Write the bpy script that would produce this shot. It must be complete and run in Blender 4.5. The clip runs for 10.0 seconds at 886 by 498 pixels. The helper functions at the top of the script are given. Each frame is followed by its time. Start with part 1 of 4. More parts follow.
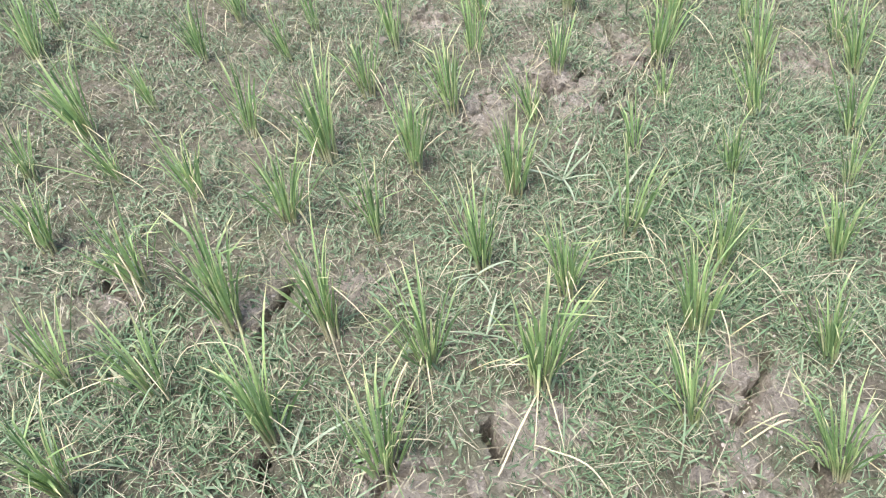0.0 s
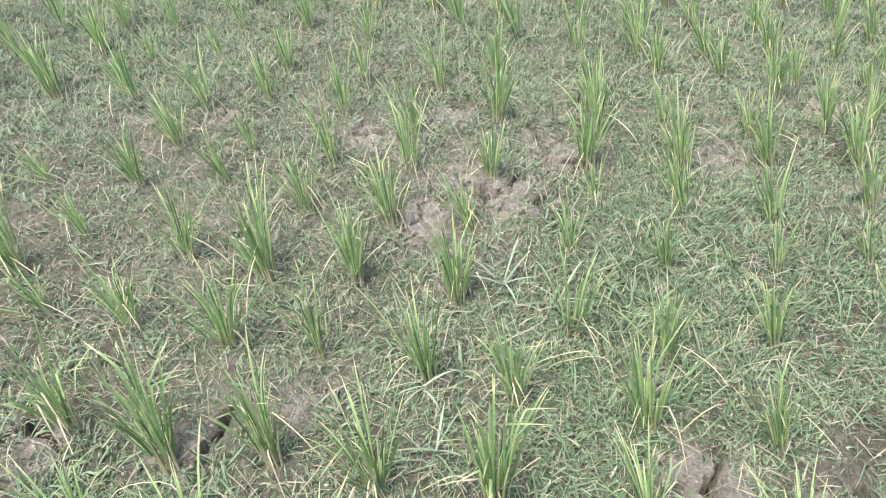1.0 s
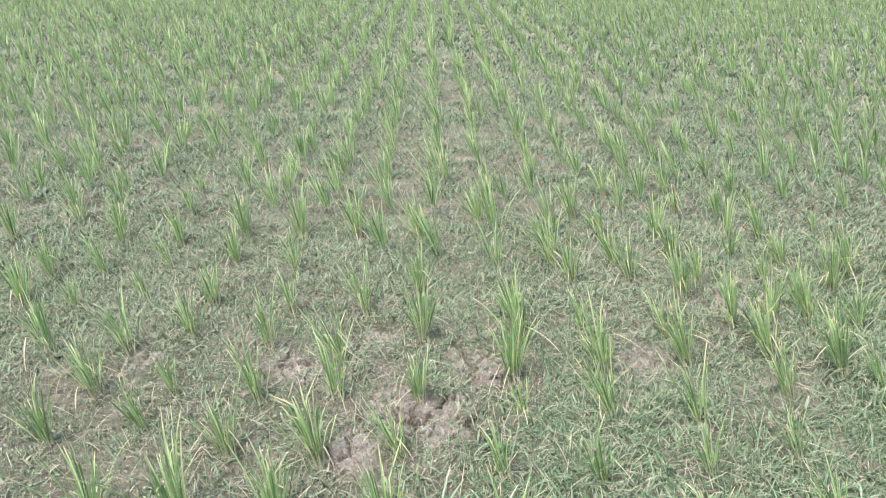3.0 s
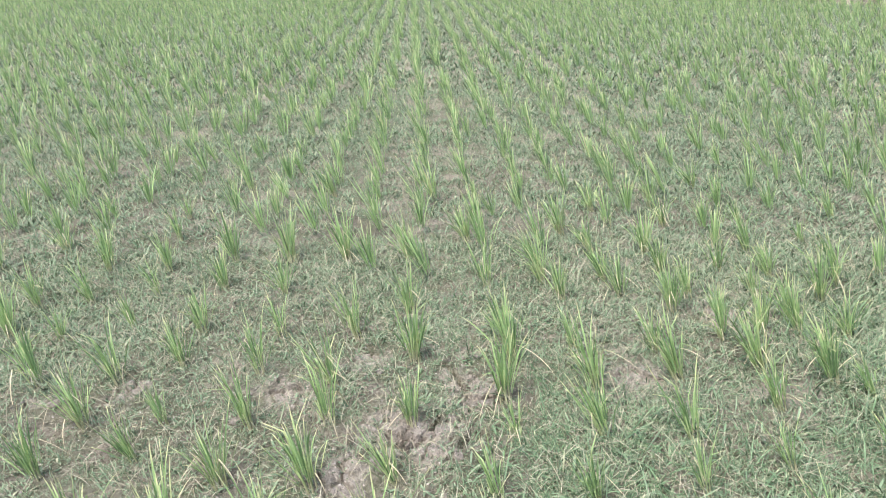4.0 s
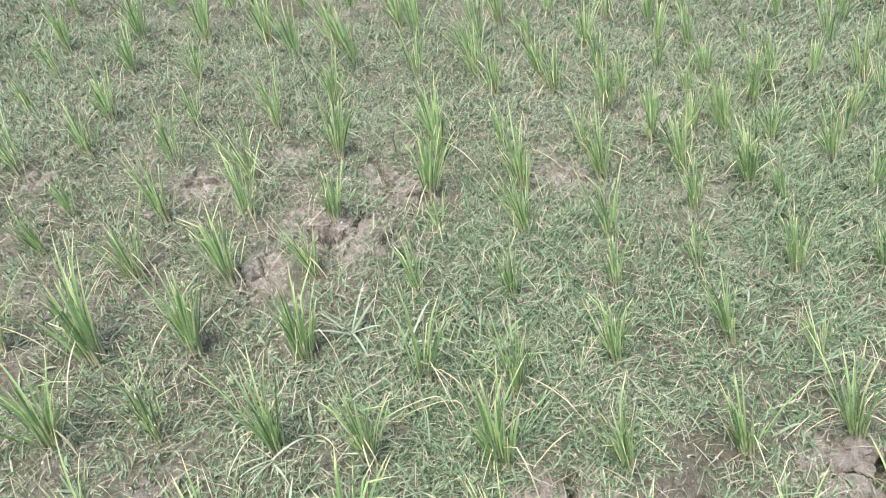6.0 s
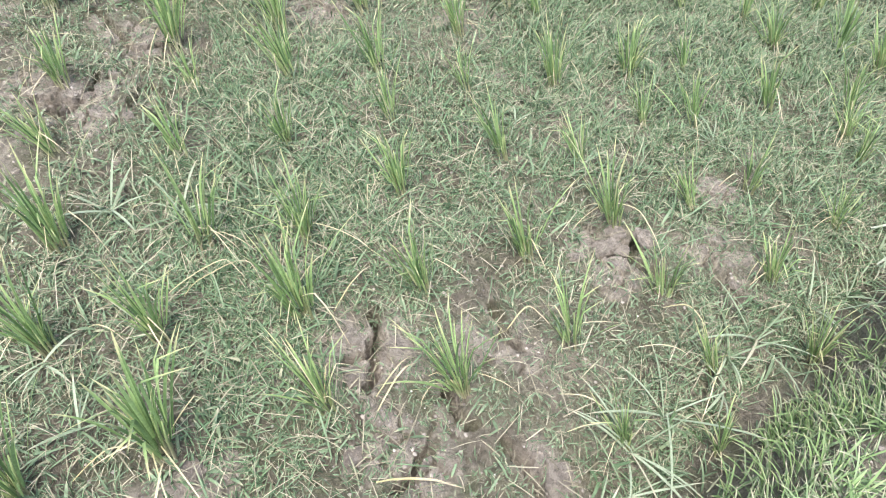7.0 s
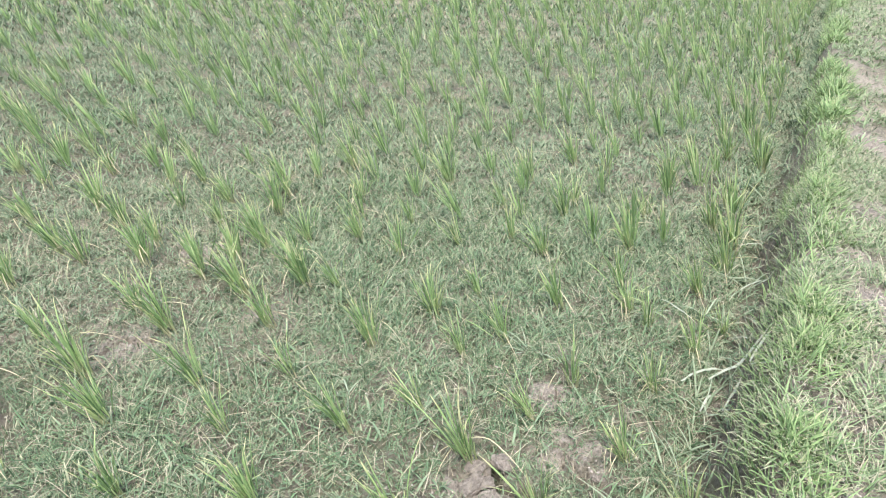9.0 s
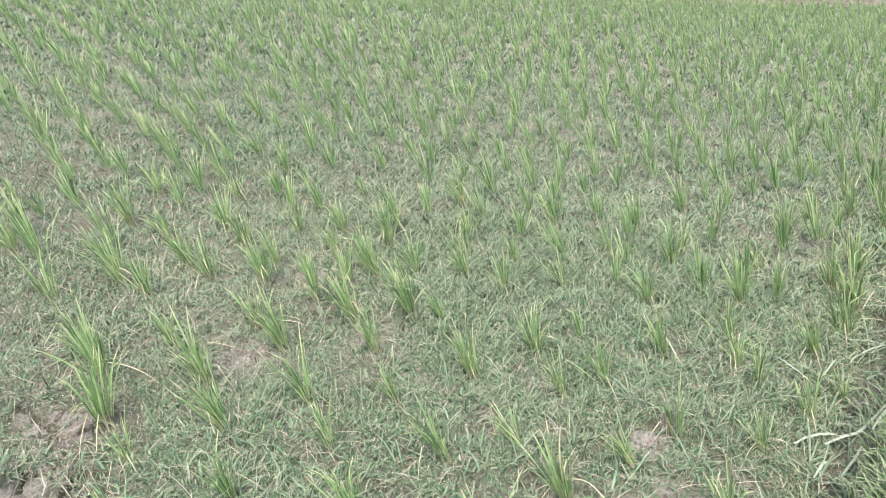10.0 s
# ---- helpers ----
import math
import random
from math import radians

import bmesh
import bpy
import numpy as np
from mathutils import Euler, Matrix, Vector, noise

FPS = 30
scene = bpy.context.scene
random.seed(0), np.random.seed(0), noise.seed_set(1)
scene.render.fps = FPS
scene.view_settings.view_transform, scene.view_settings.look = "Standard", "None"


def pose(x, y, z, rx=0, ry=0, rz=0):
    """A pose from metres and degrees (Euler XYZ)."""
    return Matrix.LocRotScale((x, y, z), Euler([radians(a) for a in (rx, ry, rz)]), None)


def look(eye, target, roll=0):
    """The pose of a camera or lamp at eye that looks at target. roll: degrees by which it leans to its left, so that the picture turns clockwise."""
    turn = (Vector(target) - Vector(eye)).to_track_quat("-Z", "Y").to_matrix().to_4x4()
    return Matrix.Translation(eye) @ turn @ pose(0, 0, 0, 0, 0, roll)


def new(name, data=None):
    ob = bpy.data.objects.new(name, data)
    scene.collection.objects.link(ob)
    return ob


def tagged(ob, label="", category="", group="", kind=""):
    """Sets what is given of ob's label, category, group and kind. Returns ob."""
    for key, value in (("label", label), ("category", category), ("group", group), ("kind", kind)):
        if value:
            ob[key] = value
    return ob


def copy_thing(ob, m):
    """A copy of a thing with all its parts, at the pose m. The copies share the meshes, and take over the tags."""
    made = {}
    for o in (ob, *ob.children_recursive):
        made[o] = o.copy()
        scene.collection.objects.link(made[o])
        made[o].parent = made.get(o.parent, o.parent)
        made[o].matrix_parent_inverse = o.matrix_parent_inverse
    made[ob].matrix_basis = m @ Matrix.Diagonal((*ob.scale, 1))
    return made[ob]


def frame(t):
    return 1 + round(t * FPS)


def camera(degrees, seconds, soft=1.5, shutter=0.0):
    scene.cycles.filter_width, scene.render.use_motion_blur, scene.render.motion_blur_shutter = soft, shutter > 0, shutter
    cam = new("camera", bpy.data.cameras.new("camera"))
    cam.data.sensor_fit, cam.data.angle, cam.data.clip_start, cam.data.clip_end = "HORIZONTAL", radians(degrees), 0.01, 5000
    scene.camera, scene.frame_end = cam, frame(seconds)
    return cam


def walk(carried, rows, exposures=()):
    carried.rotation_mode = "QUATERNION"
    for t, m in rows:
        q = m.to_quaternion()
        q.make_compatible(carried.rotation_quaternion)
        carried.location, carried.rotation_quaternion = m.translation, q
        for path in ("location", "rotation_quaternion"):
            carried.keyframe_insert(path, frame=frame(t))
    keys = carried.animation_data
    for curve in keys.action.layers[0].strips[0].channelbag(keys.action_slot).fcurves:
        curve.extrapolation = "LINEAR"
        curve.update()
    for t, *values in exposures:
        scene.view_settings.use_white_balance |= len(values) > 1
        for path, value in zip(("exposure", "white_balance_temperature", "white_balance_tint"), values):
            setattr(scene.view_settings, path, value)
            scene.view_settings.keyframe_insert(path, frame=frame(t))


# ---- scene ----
cam = camera(66.2, 10.0, 1.1)
PATH = [
    (0, (-0.014, 0.135, 1.323), (-0.156, 1.388, -0.229), 2.6),
    (0.5, (0.003, 0.152, 1.323), (-0.075, 1.495, -0.157), 2.7),
    (1, (0.017, 0.164, 1.339), (-0.023, 1.639, -0.011), 2.5),
    (1.5, (0.025, 0.181, 1.364), (0.019, 1.811, 0.204), 2.3),
    (2, (0.043, 0.184, 1.393), (0.069, 1.92, 0.4), 1.2),
    (2.5, (0.062, 0.194, 1.395), (0.142, 1.936, 0.416), 1.2),
    (3, (0.078, 0.197, 1.416), (0.186, 1.996, 0.55), 0.6),
    (4.5, (0.093, 0.208, 1.428), (0.229, 2.027, 0.608), -0.8),
    (5, (0.092, 0.215, 1.417), (0.236, 1.991, 0.51), -0.4),
    (5.2, (0.097, 0.216, 1.422), (0.216, 1.931, 0.4), -1.3),
    (6.3, (0.178, 0.274, 1.372), (0.569, 1.628, -0.047), 7.8),
    (6.5, (0.191, 0.273, 1.34), (0.682, 1.519, -0.146), 9.7),
    (7, (0.181, 0.268, 1.342), (0.975, 1.262, -0.201), 15.6),
    (7.5, (0.182, 0.252, 1.364), (1.204, 1.137, -0.109), 13.8),
    (8, (0.171, 0.252, 1.39), (1.391, 1.154, 0.086), 11.5),
    (8.5, (0.195, 0.261, 1.433), (1.505, 1.284, 0.321), 6.7),
    (9, (0.184, 0.261, 1.454), (1.547, 1.368, 0.495), 5.2),
    (9.5, (0.132, 0.256, 1.457), (1.387, 1.506, 0.528), 4.7),
    (10, (0.108, 0.263, 1.466), (1.307, 1.6, 0.587), 4.7),
]
walk(cam, [(t, look(eye, target, roll)) for t, eye, target, roll in PATH])

# ---- light: a bright, thinly overcast day ----
SUN_UP, SUN_TURN = 68.0, 245.0
sky = bpy.data.worlds.new("sky")
scene.world = sky
sky.use_nodes = True
sky_tex = sky.node_tree.nodes.new("ShaderNodeTexSky")
sky_tex.sky_type = "NISHITA"
sky_tex.sun_disc = False
sky_tex.sun_elevation, sky_tex.sun_rotation = radians(SUN_UP), radians(SUN_TURN)
sky_tex.air_density, sky_tex.dust_density, sky_tex.ozone_density = 1.0, 2.0, 1.0
sky.node_tree.links.new(sky_tex.outputs[0], sky.node_tree.nodes["Background"].inputs[0])
sky.node_tree.nodes["Background"].inputs[1].default_value = 0.105
sun = new("sun", bpy.data.lights.new("sun", "SUN"))
sun.data.energy, sun.data.angle, sun.data.color = 2.5, radians(30), (1.0, 0.98, 0.95)
sun.matrix_world = look((0, 0, 20), (-20 * math.sin(radians(SUN_TURN)) / math.tan(radians(SUN_UP)),
                                     -20 * math.cos(radians(SUN_TURN)) / math.tan(radians(SUN_UP)), 0))
scene.view_settings.exposure = 1.53


# ---- materials ----
class Mat:
    """A node material in short notation."""

    def __init__(self, name):
        self.mat = bpy.data.materials.new(name)
        self.mat.use_nodes = True
        self.tree = self.mat.node_tree
        self.bsdf = self.tree.nodes["Principled BSDF"]

    def node(self, kind, **values):
        n = self.tree.nodes.new("ShaderNode" + kind)
        for key, value in values.items():
            n.inputs[key.replace("_", " ")].default_value = value
        return n

    def link(self, a, b):
        self.tree.links.new(a, b)

    def noise(self, scale, detail=4.0, rough=0.6):
        n = self.node("TexNoise", Scale=scale, Detail=detail, Roughness=rough)
        self.link(self.node("NewGeometry").outputs["Position"], n.inputs["Vector"])
        return n.outputs["Fac"]

    def ramp(self, fac, *stops):
        n = self.tree.nodes.new("ShaderNodeValToRGB")
        while len(n.color_ramp.elements) < len(stops):
            n.color_ramp.elements.new(0.5)
        for e, (p, c) in zip(n.color_ramp.elements, stops):
            e.position = p
            e.color = (*c, 1) if len(c) == 3 else c
        self.link(fac, n.inputs[0])
        return n.outputs[0]

    def mix(self, fac, a, b, blend="MIX"):
        n = self.tree.nodes.new("ShaderNodeMix")
        n.data_type, n.blend_type = "RGBA", blend
        for slot, value in ((0, fac), (6, a), (7, b)):
            if isinstance(value, bpy.types.NodeSocket):
                self.link(value, n.inputs[slot])
            elif slot:
                n.inputs[slot].default_value = (*value, 1)
            else:
                n.inputs[slot].default_value = value
        return n.outputs[2]

    def bump(self, height, strength, distance):
        n = self.node("Bump", Strength=strength, Distance=distance)
        self.link(height, n.inputs["Height"])
        self.link(n.outputs[0], self.bsdf.inputs["Normal"])


def grey(v):
    return (v, v, v)


def leaf_material(name, dark, light, tip, tip_from, by_object, translucency=0.17, rough=0.55):
    """A thin leaf: colour varies from leaf to leaf, dries towards its tip, and lets light through."""
    m = Mat(name)
    pick = m.node("ObjectInfo").outputs["Random"] if by_object else m.node("NewGeometry").outputs["Random Per Island"]
    tone = m.ramp(pick, (0.0, dark), (0.64, light), (0.93, light), (1.0, tip))
    uv = m.tree.nodes.new("ShaderNodeSeparateXYZ")
    m.link(m.tree.nodes.new("ShaderNodeUVMap").outputs[0], uv.inputs[0])
    along = m.node("Math")
    along.operation = "ADD"
    m.link(uv.outputs[1], along.inputs[0])
    wobble = m.node("Math")
    wobble.operation = "MULTIPLY"
    m.link(m.noise(35.0, 2.0), wobble.inputs[0])
    wobble.inputs[1].default_value = 0.3
    m.link(wobble.outputs[0], along.inputs[1])
    dry = m.ramp(along.outputs[0], (tip_from, grey(0)), (min(1.0, tip_from + 0.35), grey(1)))
    colour = m.mix(dry, tone, tip)
    grain = m.ramp(m.noise(160.0, 3.0), (0.3, grey(0.8)), (0.7, grey(1.12)))
    colour = m.mix(1.0, colour, grain, "MULTIPLY")
    m.link(colour, m.bsdf.inputs["Base Color"])
    m.bsdf.inputs["Roughness"].default_value = rough
    m.bsdf.inputs["Specular IOR Level"].default_value = 0.35
    thin = m.tree.nodes.new("ShaderNodeBsdfTranslucent")
    m.link(colour, thin.inputs[0])
    both = m.tree.nodes.new("ShaderNodeMixShader")
    both.inputs[0].default_value = translucency
    m.link(m.bsdf.outputs[0], both.inputs[1])
    m.link(thin.outputs[0], both.inputs[2])
    m.link(both.outputs[0], m.tree.nodes["Material Output"].inputs[0])
    return m.mat


def soil_material(name, pale, brown, moss, moss_amount, crust=(0.47, 0.4, 0.34)):
    m = Mat(name)
    big = m.noise(2.3, 5.0)
    base = m.mix(m.ramp(big, (0.35, grey(0)), (0.65, grey(1))), brown, pale)
    dry = m.tree.nodes.new("ShaderNodeAttribute")
    dry.attribute_name = "dry"
    base = m.mix(m.ramp(m.noise(9.0, 5.0), (0.55 - 0.2 * moss_amount, grey(0)), (0.75, grey(moss_amount))), base, moss)
    base = m.mix(m.ramp(dry.outputs["Fac"], (0.15, grey(0)), (0.85, grey(0.8))), base, crust)
    crumbs = m.ramp(m.noise(70.0, 6.0, 0.7), (0.3, grey(0.62)), (0.46, grey(1.0)), (0.7, grey(1.3)))
    base = m.mix(1.0, base, crumbs, "MULTIPLY")
    clod = m.node("TexVoronoi", Scale=75.0)
    m.link(m.node("NewGeometry").outputs["Position"], clod.inputs["Vector"])
    base = m.mix(1.0, base, m.ramp(clod.outputs["Color"], (0.15, grey(0.8)), (0.85, grey(1.15))), "MULTIPLY")
    fleck = m.node("TexVoronoi", Scale=110.0)
    m.link(m.node("NewGeometry").outputs["Position"], fleck.inputs["Vector"])
    base = m.mix(m.ramp(fleck.outputs["Distance"], (0.08, grey(0.3)), (0.25, grey(0))), base, (0.55, 0.5, 0.43))
    m.link(base, m.bsdf.inputs["Base Color"])
    m.bsdf.inputs["Roughness"].default_value = 0.95
    m.bsdf.inputs["Specular IOR Level"].default_value = 0.2
    m.bump(m.noise(65.0, 9.0, 0.8), 1.0, 0.03)
    return m.mat


RICE_GREEN, RICE_LIGHT, STRAW = (0.12, 0.2, 0.08), (0.37, 0.505, 0.21), (0.6, 0.58, 0.32)
rice_leaf_mat = leaf_material("rice_leaf", RICE_GREEN, RICE_LIGHT, STRAW, 0.85, True, 0.36)
rice_far_mat = leaf_material("rice_leaf_far", RICE_GREEN, RICE_LIGHT, STRAW, 0.85, False, 0.4)
dry_leaf_mat = leaf_material("dry_leaf", (0.42, 0.37, 0.19), (0.6, 0.54, 0.35), (0.62, 0.52, 0.36), 0.5, True)
stem_mat = leaf_material("rice_stem", (0.36, 0.34, 0.19), (0.5, 0.45, 0.29), (0.3, 0.37, 0.16), 0.35, True, 0.25)
weed_mat = leaf_material("field_weed", (0.066, 0.1, 0.054), (0.213, 0.29, 0.172), (0.43, 0.41, 0.28), 0.82, False)
lush_mat = leaf_material("lush_weed", (0.052, 0.088, 0.042), (0.18, 0.272, 0.145), (0.42, 0.43, 0.27), 0.87, False)
bund_grass_mat = leaf_material("bund_grass", (0.11, 0.185, 0.07), (0.3, 0.42, 0.18), (0.46, 0.47, 0.27), 0.93, False, 0.3)
trampled_mat = leaf_material("trampled_grass", (0.085, 0.14, 0.06), (0.27, 0.355, 0.185), (0.5, 0.465, 0.33), 0.78, False)
broad_leaf_mat = leaf_material("broad_leaf", (0.2, 0.265, 0.155), (0.38, 0.44, 0.31), (0.52, 0.48, 0.35), 0.95, True, 0.3)
withered_mat = leaf_material("withered_blade", (0.3, 0.34, 0.25), (0.46, 0.49, 0.39), (0.55, 0.52, 0.42), 0.9, True, 0.25)
straw_mat = leaf_material("straw_litter", (0.26, 0.23, 0.15), (0.45, 0.4, 0.29), (0.56, 0.5, 0.38), 0.8, False, 0.2)
soil_mat = soil_material("dry_mud", (0.33, 0.285, 0.225), (0.17, 0.145, 0.11), (0.13, 0.155, 0.08), 0.85)
bund_mat = soil_material("bund_earth", (0.33, 0.285, 0.23), (0.21, 0.178, 0.138), (0.145, 0.17, 0.09), 0.6, (0.43, 0.365, 0.31))

# ---- the lie of the land ----
ALONG, ACROSS = np.array([0.973, 0.229]), np.array([-0.229, 0.973])  # the bund's run, and the way from it into the field
BUND_TOP = 0.33
rng = np.random.default_rng(7)
LATTICE = rng.random((64, 64))


def value_noise(x, y, size, shift=0.0):
    """Smooth noise from 0 to 1 with features of about that size in metres."""
    a, b = np.asarray(x) / size + shift, np.asarray(y) / size + 1.7 * shift
    i, j = np.floor(a).astype(int), np.floor(b).astype(int)
    f, g = a - i, b - j
    f, g = f * f * (3 - 2 * f), g * g * (3 - 2 * g)
    at = lambda p, q: LATTICE[p % 64, q % 64]
    return (at(i, j) * (1 - f) + at(i + 1, j) * f) * (1 - g) + (at(i, j + 1) * (1 - f) + at(i + 1, j + 1) * f) * g


# patches of bare, cracked mud: centre and radius
BARE = [(0.12, 1.92, 0.2), (-0.14, 1.78, 0.16), (-0.56, 0.94, 0.13), (0.59, 0.92, 0.16), (0.14, 0.7, 0.17), (-0.14, 0.58, 0.13),
        (-0.31, 1.07, 0.08), (-0.87, 0.93, 0.12), (0.58, 0.68, 0.17), (1.27, 0.96, 0.17), (0.87, 0.83, 0.12), (1.62, 0.87, 0.14),
        (0.33, 2.18, 0.16), (1.38, 2.56, 0.14), (1.34, 2.06, 0.1), (1.77, 1.06, 0.12), (-0.33, 2.2, 0.15), (-0.06, 2.38, 0.14),
        (0.92, 2.18, 0.16), (-1.17, 2.2, 0.07), (-0.86, 2.25, 0.08), (0.8, 0.52, 0.12)]


def bareness(x, y, reach=0.8):
    """1 in the middle of a bare patch, 0 among weeds; ragged at its edge."""
    ragged = 0.9 * (value_noise(x, y, 0.09, 3.1) - 0.5) + 0.7 * (value_noise(x, y, 0.04, 3.7) - 0.5) + 0.5 * (value_noise(x, y, 0.018, 3.3) - 0.5)
    out = np.zeros(np.shape(x))
    for cx, cy, r in BARE:
        out = np.maximum(out, 0.95 - 0.75 * (np.hypot(x - cx, y - cy) / (reach * r)) ** 1.5)
    return np.clip(np.where(out > 0, out + ragged, 0), 0, 1)


# open shrinkage cracks: half width and a bent line each
CRACKS = [
    (0.012, [(0.06, 1.88), (0.1, 1.86), (0.14, 1.93), (0.18, 1.96), (0.2, 2.03)]), (0.008, [(0.04, 1.95), (0.08, 1.9)]),
    (0.012, [(0.25, 2.32), (0.28, 2.23), (0.31, 2.13), (0.36, 2.12), (0.42, 2.16)]), (0.015, [(0.26, 1.87), (0.34, 1.93), (0.37, 1.88)]),
    (0.016, [(0.63, 1.02), (0.6, 0.94), (0.58, 0.88), (0.54, 0.84)]), (0.012, [(0.52, 0.93), (0.59, 0.92)]),
    (0.013, [(0.91, 0.91), (0.89, 0.84), (0.9, 0.79)]), (0.012, [(0.52, 0.62), (0.57, 0.66), (0.63, 0.67)]),
    (0.013, [(0.69, 0.76), (0.72, 0.69)]), (0.016, [(1.45, 1.04), (1.38, 0.97), (1.35, 0.92), (1.38, 0.87), (1.39, 0.81)]),
    (0.012, [(1.28, 1.0), (1.33, 0.97), (1.37, 0.95)]),
    (0.015, [(0.77, 0.62), (0.8, 0.52), (0.79, 0.46)]), (0.013, [(1.58, 0.86), (1.56, 0.79), (1.54, 0.7)]),
    (0.015, [(-0.15, 0.82), (-0.13, 0.76)]), (0.012, [(-0.48, 1.04), (-0.51, 0.94), (-0.51, 0.88)]),
    (0.011, [(0.83, 2.19), (0.92, 2.23), (1.02, 2.18)]), (0.009, [(-0.9, 0.96), (-0.78, 0.9)]),
    (0.014, [(0.03, 0.74), (0.06, 0.69)]), (0.012, [(-0.41, 0.61), (-0.39, 0.55)]), (0.011, [(0.34, 1.85), (0.32, 1.78)]),
]


def crack_depth(x, y):
    depth = np.zeros(np.shape(x))
    wx = x + 0.03 * (value_noise(x, y, 0.05, 5.0) - 0.5) + 0.014 * (value_noise(x, y, 0.017, 6.0) - 0.5)
    wy = y + 0.03 * (value_noise(x, y, 0.05, 9.0) - 0.5) + 0.014 * (value_noise(x, y, 0.017, 3.0) - 0.5)
    for half, line in CRACKS:
        for (ax, ay), (bx, by) in zip(line, line[1:]):
            k = np.clip(((wx - ax) * (bx - ax) + (wy - ay) * (by - ay)) / ((bx - ax) ** 2 + (by - ay) ** 2), 0, 1)
            d = np.hypot(wx - ax - k * (bx - ax), wy - ay - k * (by - ay))
            depth = np.maximum(depth, 0.13 * np.clip((1.15 * half - d) / (0.35 * half), 0, 1))
    return depth


CELLS = rng.random((40, 40, 3))


def plates(x, y, size=0.08):
    """The plates of dried mud: distance to the nearest joint, and how high each plate lies, from 0 to 1."""
    x = x + 0.03 * (value_noise(x, y, 0.04, 41.0) - 0.5)
    y = y + 0.03 * (value_noise(x, y, 0.04, 42.0) - 0.5)
    high = np.zeros(np.shape(x))
    i, j = np.floor(x / size).astype(int), np.floor(y / size).astype(int)
    near, second = np.full(np.shape(x), 9.0), np.full(np.shape(x), 9.0)
    for di in (-1, 0, 1):
        for dj in (-1, 0, 1):
            c = CELLS[(i + di) % 40, (j + dj) % 40]
            d = np.hypot(x - (i + di + c[..., 0]) * size, y - (j + dj + c[..., 1]) * size)
            second = np.minimum(second, np.maximum(near, d))
            high = np.where(d < near, c[..., 2], high)
            near = np.minimum(near, d)
    return second - near, high


def field_height(x, y):
    x, y = np.asarray(x, float), np.asarray(y, float)
    far = np.clip((np.hypot(x, y) - 12) / 8, 0, 1)
    z = 0.028 * (value_noise(x, y, 0.42) - 0.5) + 0.018 * (value_noise(x, y, 0.13, 2.0) - 0.5) + 0.012 * (value_noise(x, y, 0.045, 4.0) - 0.5)
    bare = bareness(x, y)
    z = z + (0.007 + 0.004 * bare) * (value_noise(x, y, 0.022, 6.0) - 0.5) + 0.003 * bare * (value_noise(x, y, 0.013, 7.0) - 0.5)
    gap, high = plates(x, y)
    crusted = np.clip(2.2 * bare - 0.4, 0, 1)
    z = z + crusted * (0.014 * (high - 0.5) - 0.045 * np.clip(1.5 - gap / 0.005, 0, 1) * (value_noise(x, y, 0.16, 8.0) > 0.4))
    z = z - crack_depth(x, y)
    v = x * ACROSS[0] + y * ACROSS[1]
    z = z - 0.045 * np.exp(-((v - 0.17) / 0.07) ** 2)
    return z * (1 - far) - far * 0.02


def bund_height(u, v):
    """The ridge: a steep bank to the field, a worn flat top, a slope down behind."""
    wob = 0.05 * (value_noise(u, v, 0.5, 11.0) - 0.5) + 0.025 * (value_noise(u, v, 0.14, 12.0) - 0.5)
    bank = np.clip((0.13 + wob - v) / 0.15, 0, 1)
    bank = bank * bank * (3 - 2 * bank)
    back = np.clip((v + 1.15 - wob) / 0.35, 0, 1)
    top = BUND_TOP - 0.035 * np.exp(-((v + 0.4) / 0.16) ** 2)
    z = -0.07 + (top + 0.07) * bank * back
    return z + 0.016 * (value_noise(u, v, 0.2, 13.0) - 0.5) + 0.016 * (value_noise(u, v, 0.05, 14.0) - 0.5) + 0.01 * (value_noise(u, v, 0.022, 15.0) - 0.5)


def trodden(u, v):
    """1 where feet have worn the top of the bund bare."""
    out = np.zeros(np.shape(u))
    for cu, cv, r in ((1.31, -0.2, 0.13), (1.58, -0.24, 0.1), (2.66, -0.24, 0.15), (2.28, -0.3, 0.12), (3.6, -0.28, 0.16), (4.7, -0.3, 0.2), (6.5, -0.28, 0.3)):
        out = np.maximum(out, 1.3 - (np.hypot(u - cu, v - cv) / (r * (0.7 + 0.6 * value_noise(u, v, 0.09, 18.0)))) ** 2)
    return np.clip(out, 0, 1)


def land_height(x, y):
    x, y = np.asarray(x, float), np.asarray(y, float)
    u, v = x * ALONG[0] + y * ALONG[1], x * ACROSS[0] + y * ACROSS[1]
    return np.maximum(field_height(x, y), bund_height(u, v))


# ---- mesh helpers ----
def link_mesh(name, verts, corners, sizes, material, parent=None, uv=None, smooth=True):
    """A mesh object from arrays: vertices, the corners of all faces in a row, and each face's number of corners."""
    me = bpy.data.meshes.new(name)
    me.vertices.add(len(verts))
    me.vertices.foreach_set("co", np.asarray(verts, np.float32).ravel())
    me.loops.add(len(corners))
    me.loops.foreach_set("vertex_index", np.asarray(corners, np.int32))
    me.polygons.add(len(sizes))
    me.polygons.foreach_set("loop_start", np.concatenate(([0], np.cumsum(sizes)[:-1])).astype(np.int32))
    if uv is not None:
        layer = me.uv_layers.new(name="UVMap")
        layer.data.foreach_set("uv", np.asarray(uv, np.float32)[np.asarray(corners)].ravel())
    me.update(calc_edges=True)
    me.polygons.foreach_set("use_smooth", np.full(len(sizes), smooth))
    me.materials.append(material)
    ob = new(name, me)
    ob.parent = parent
    return ob


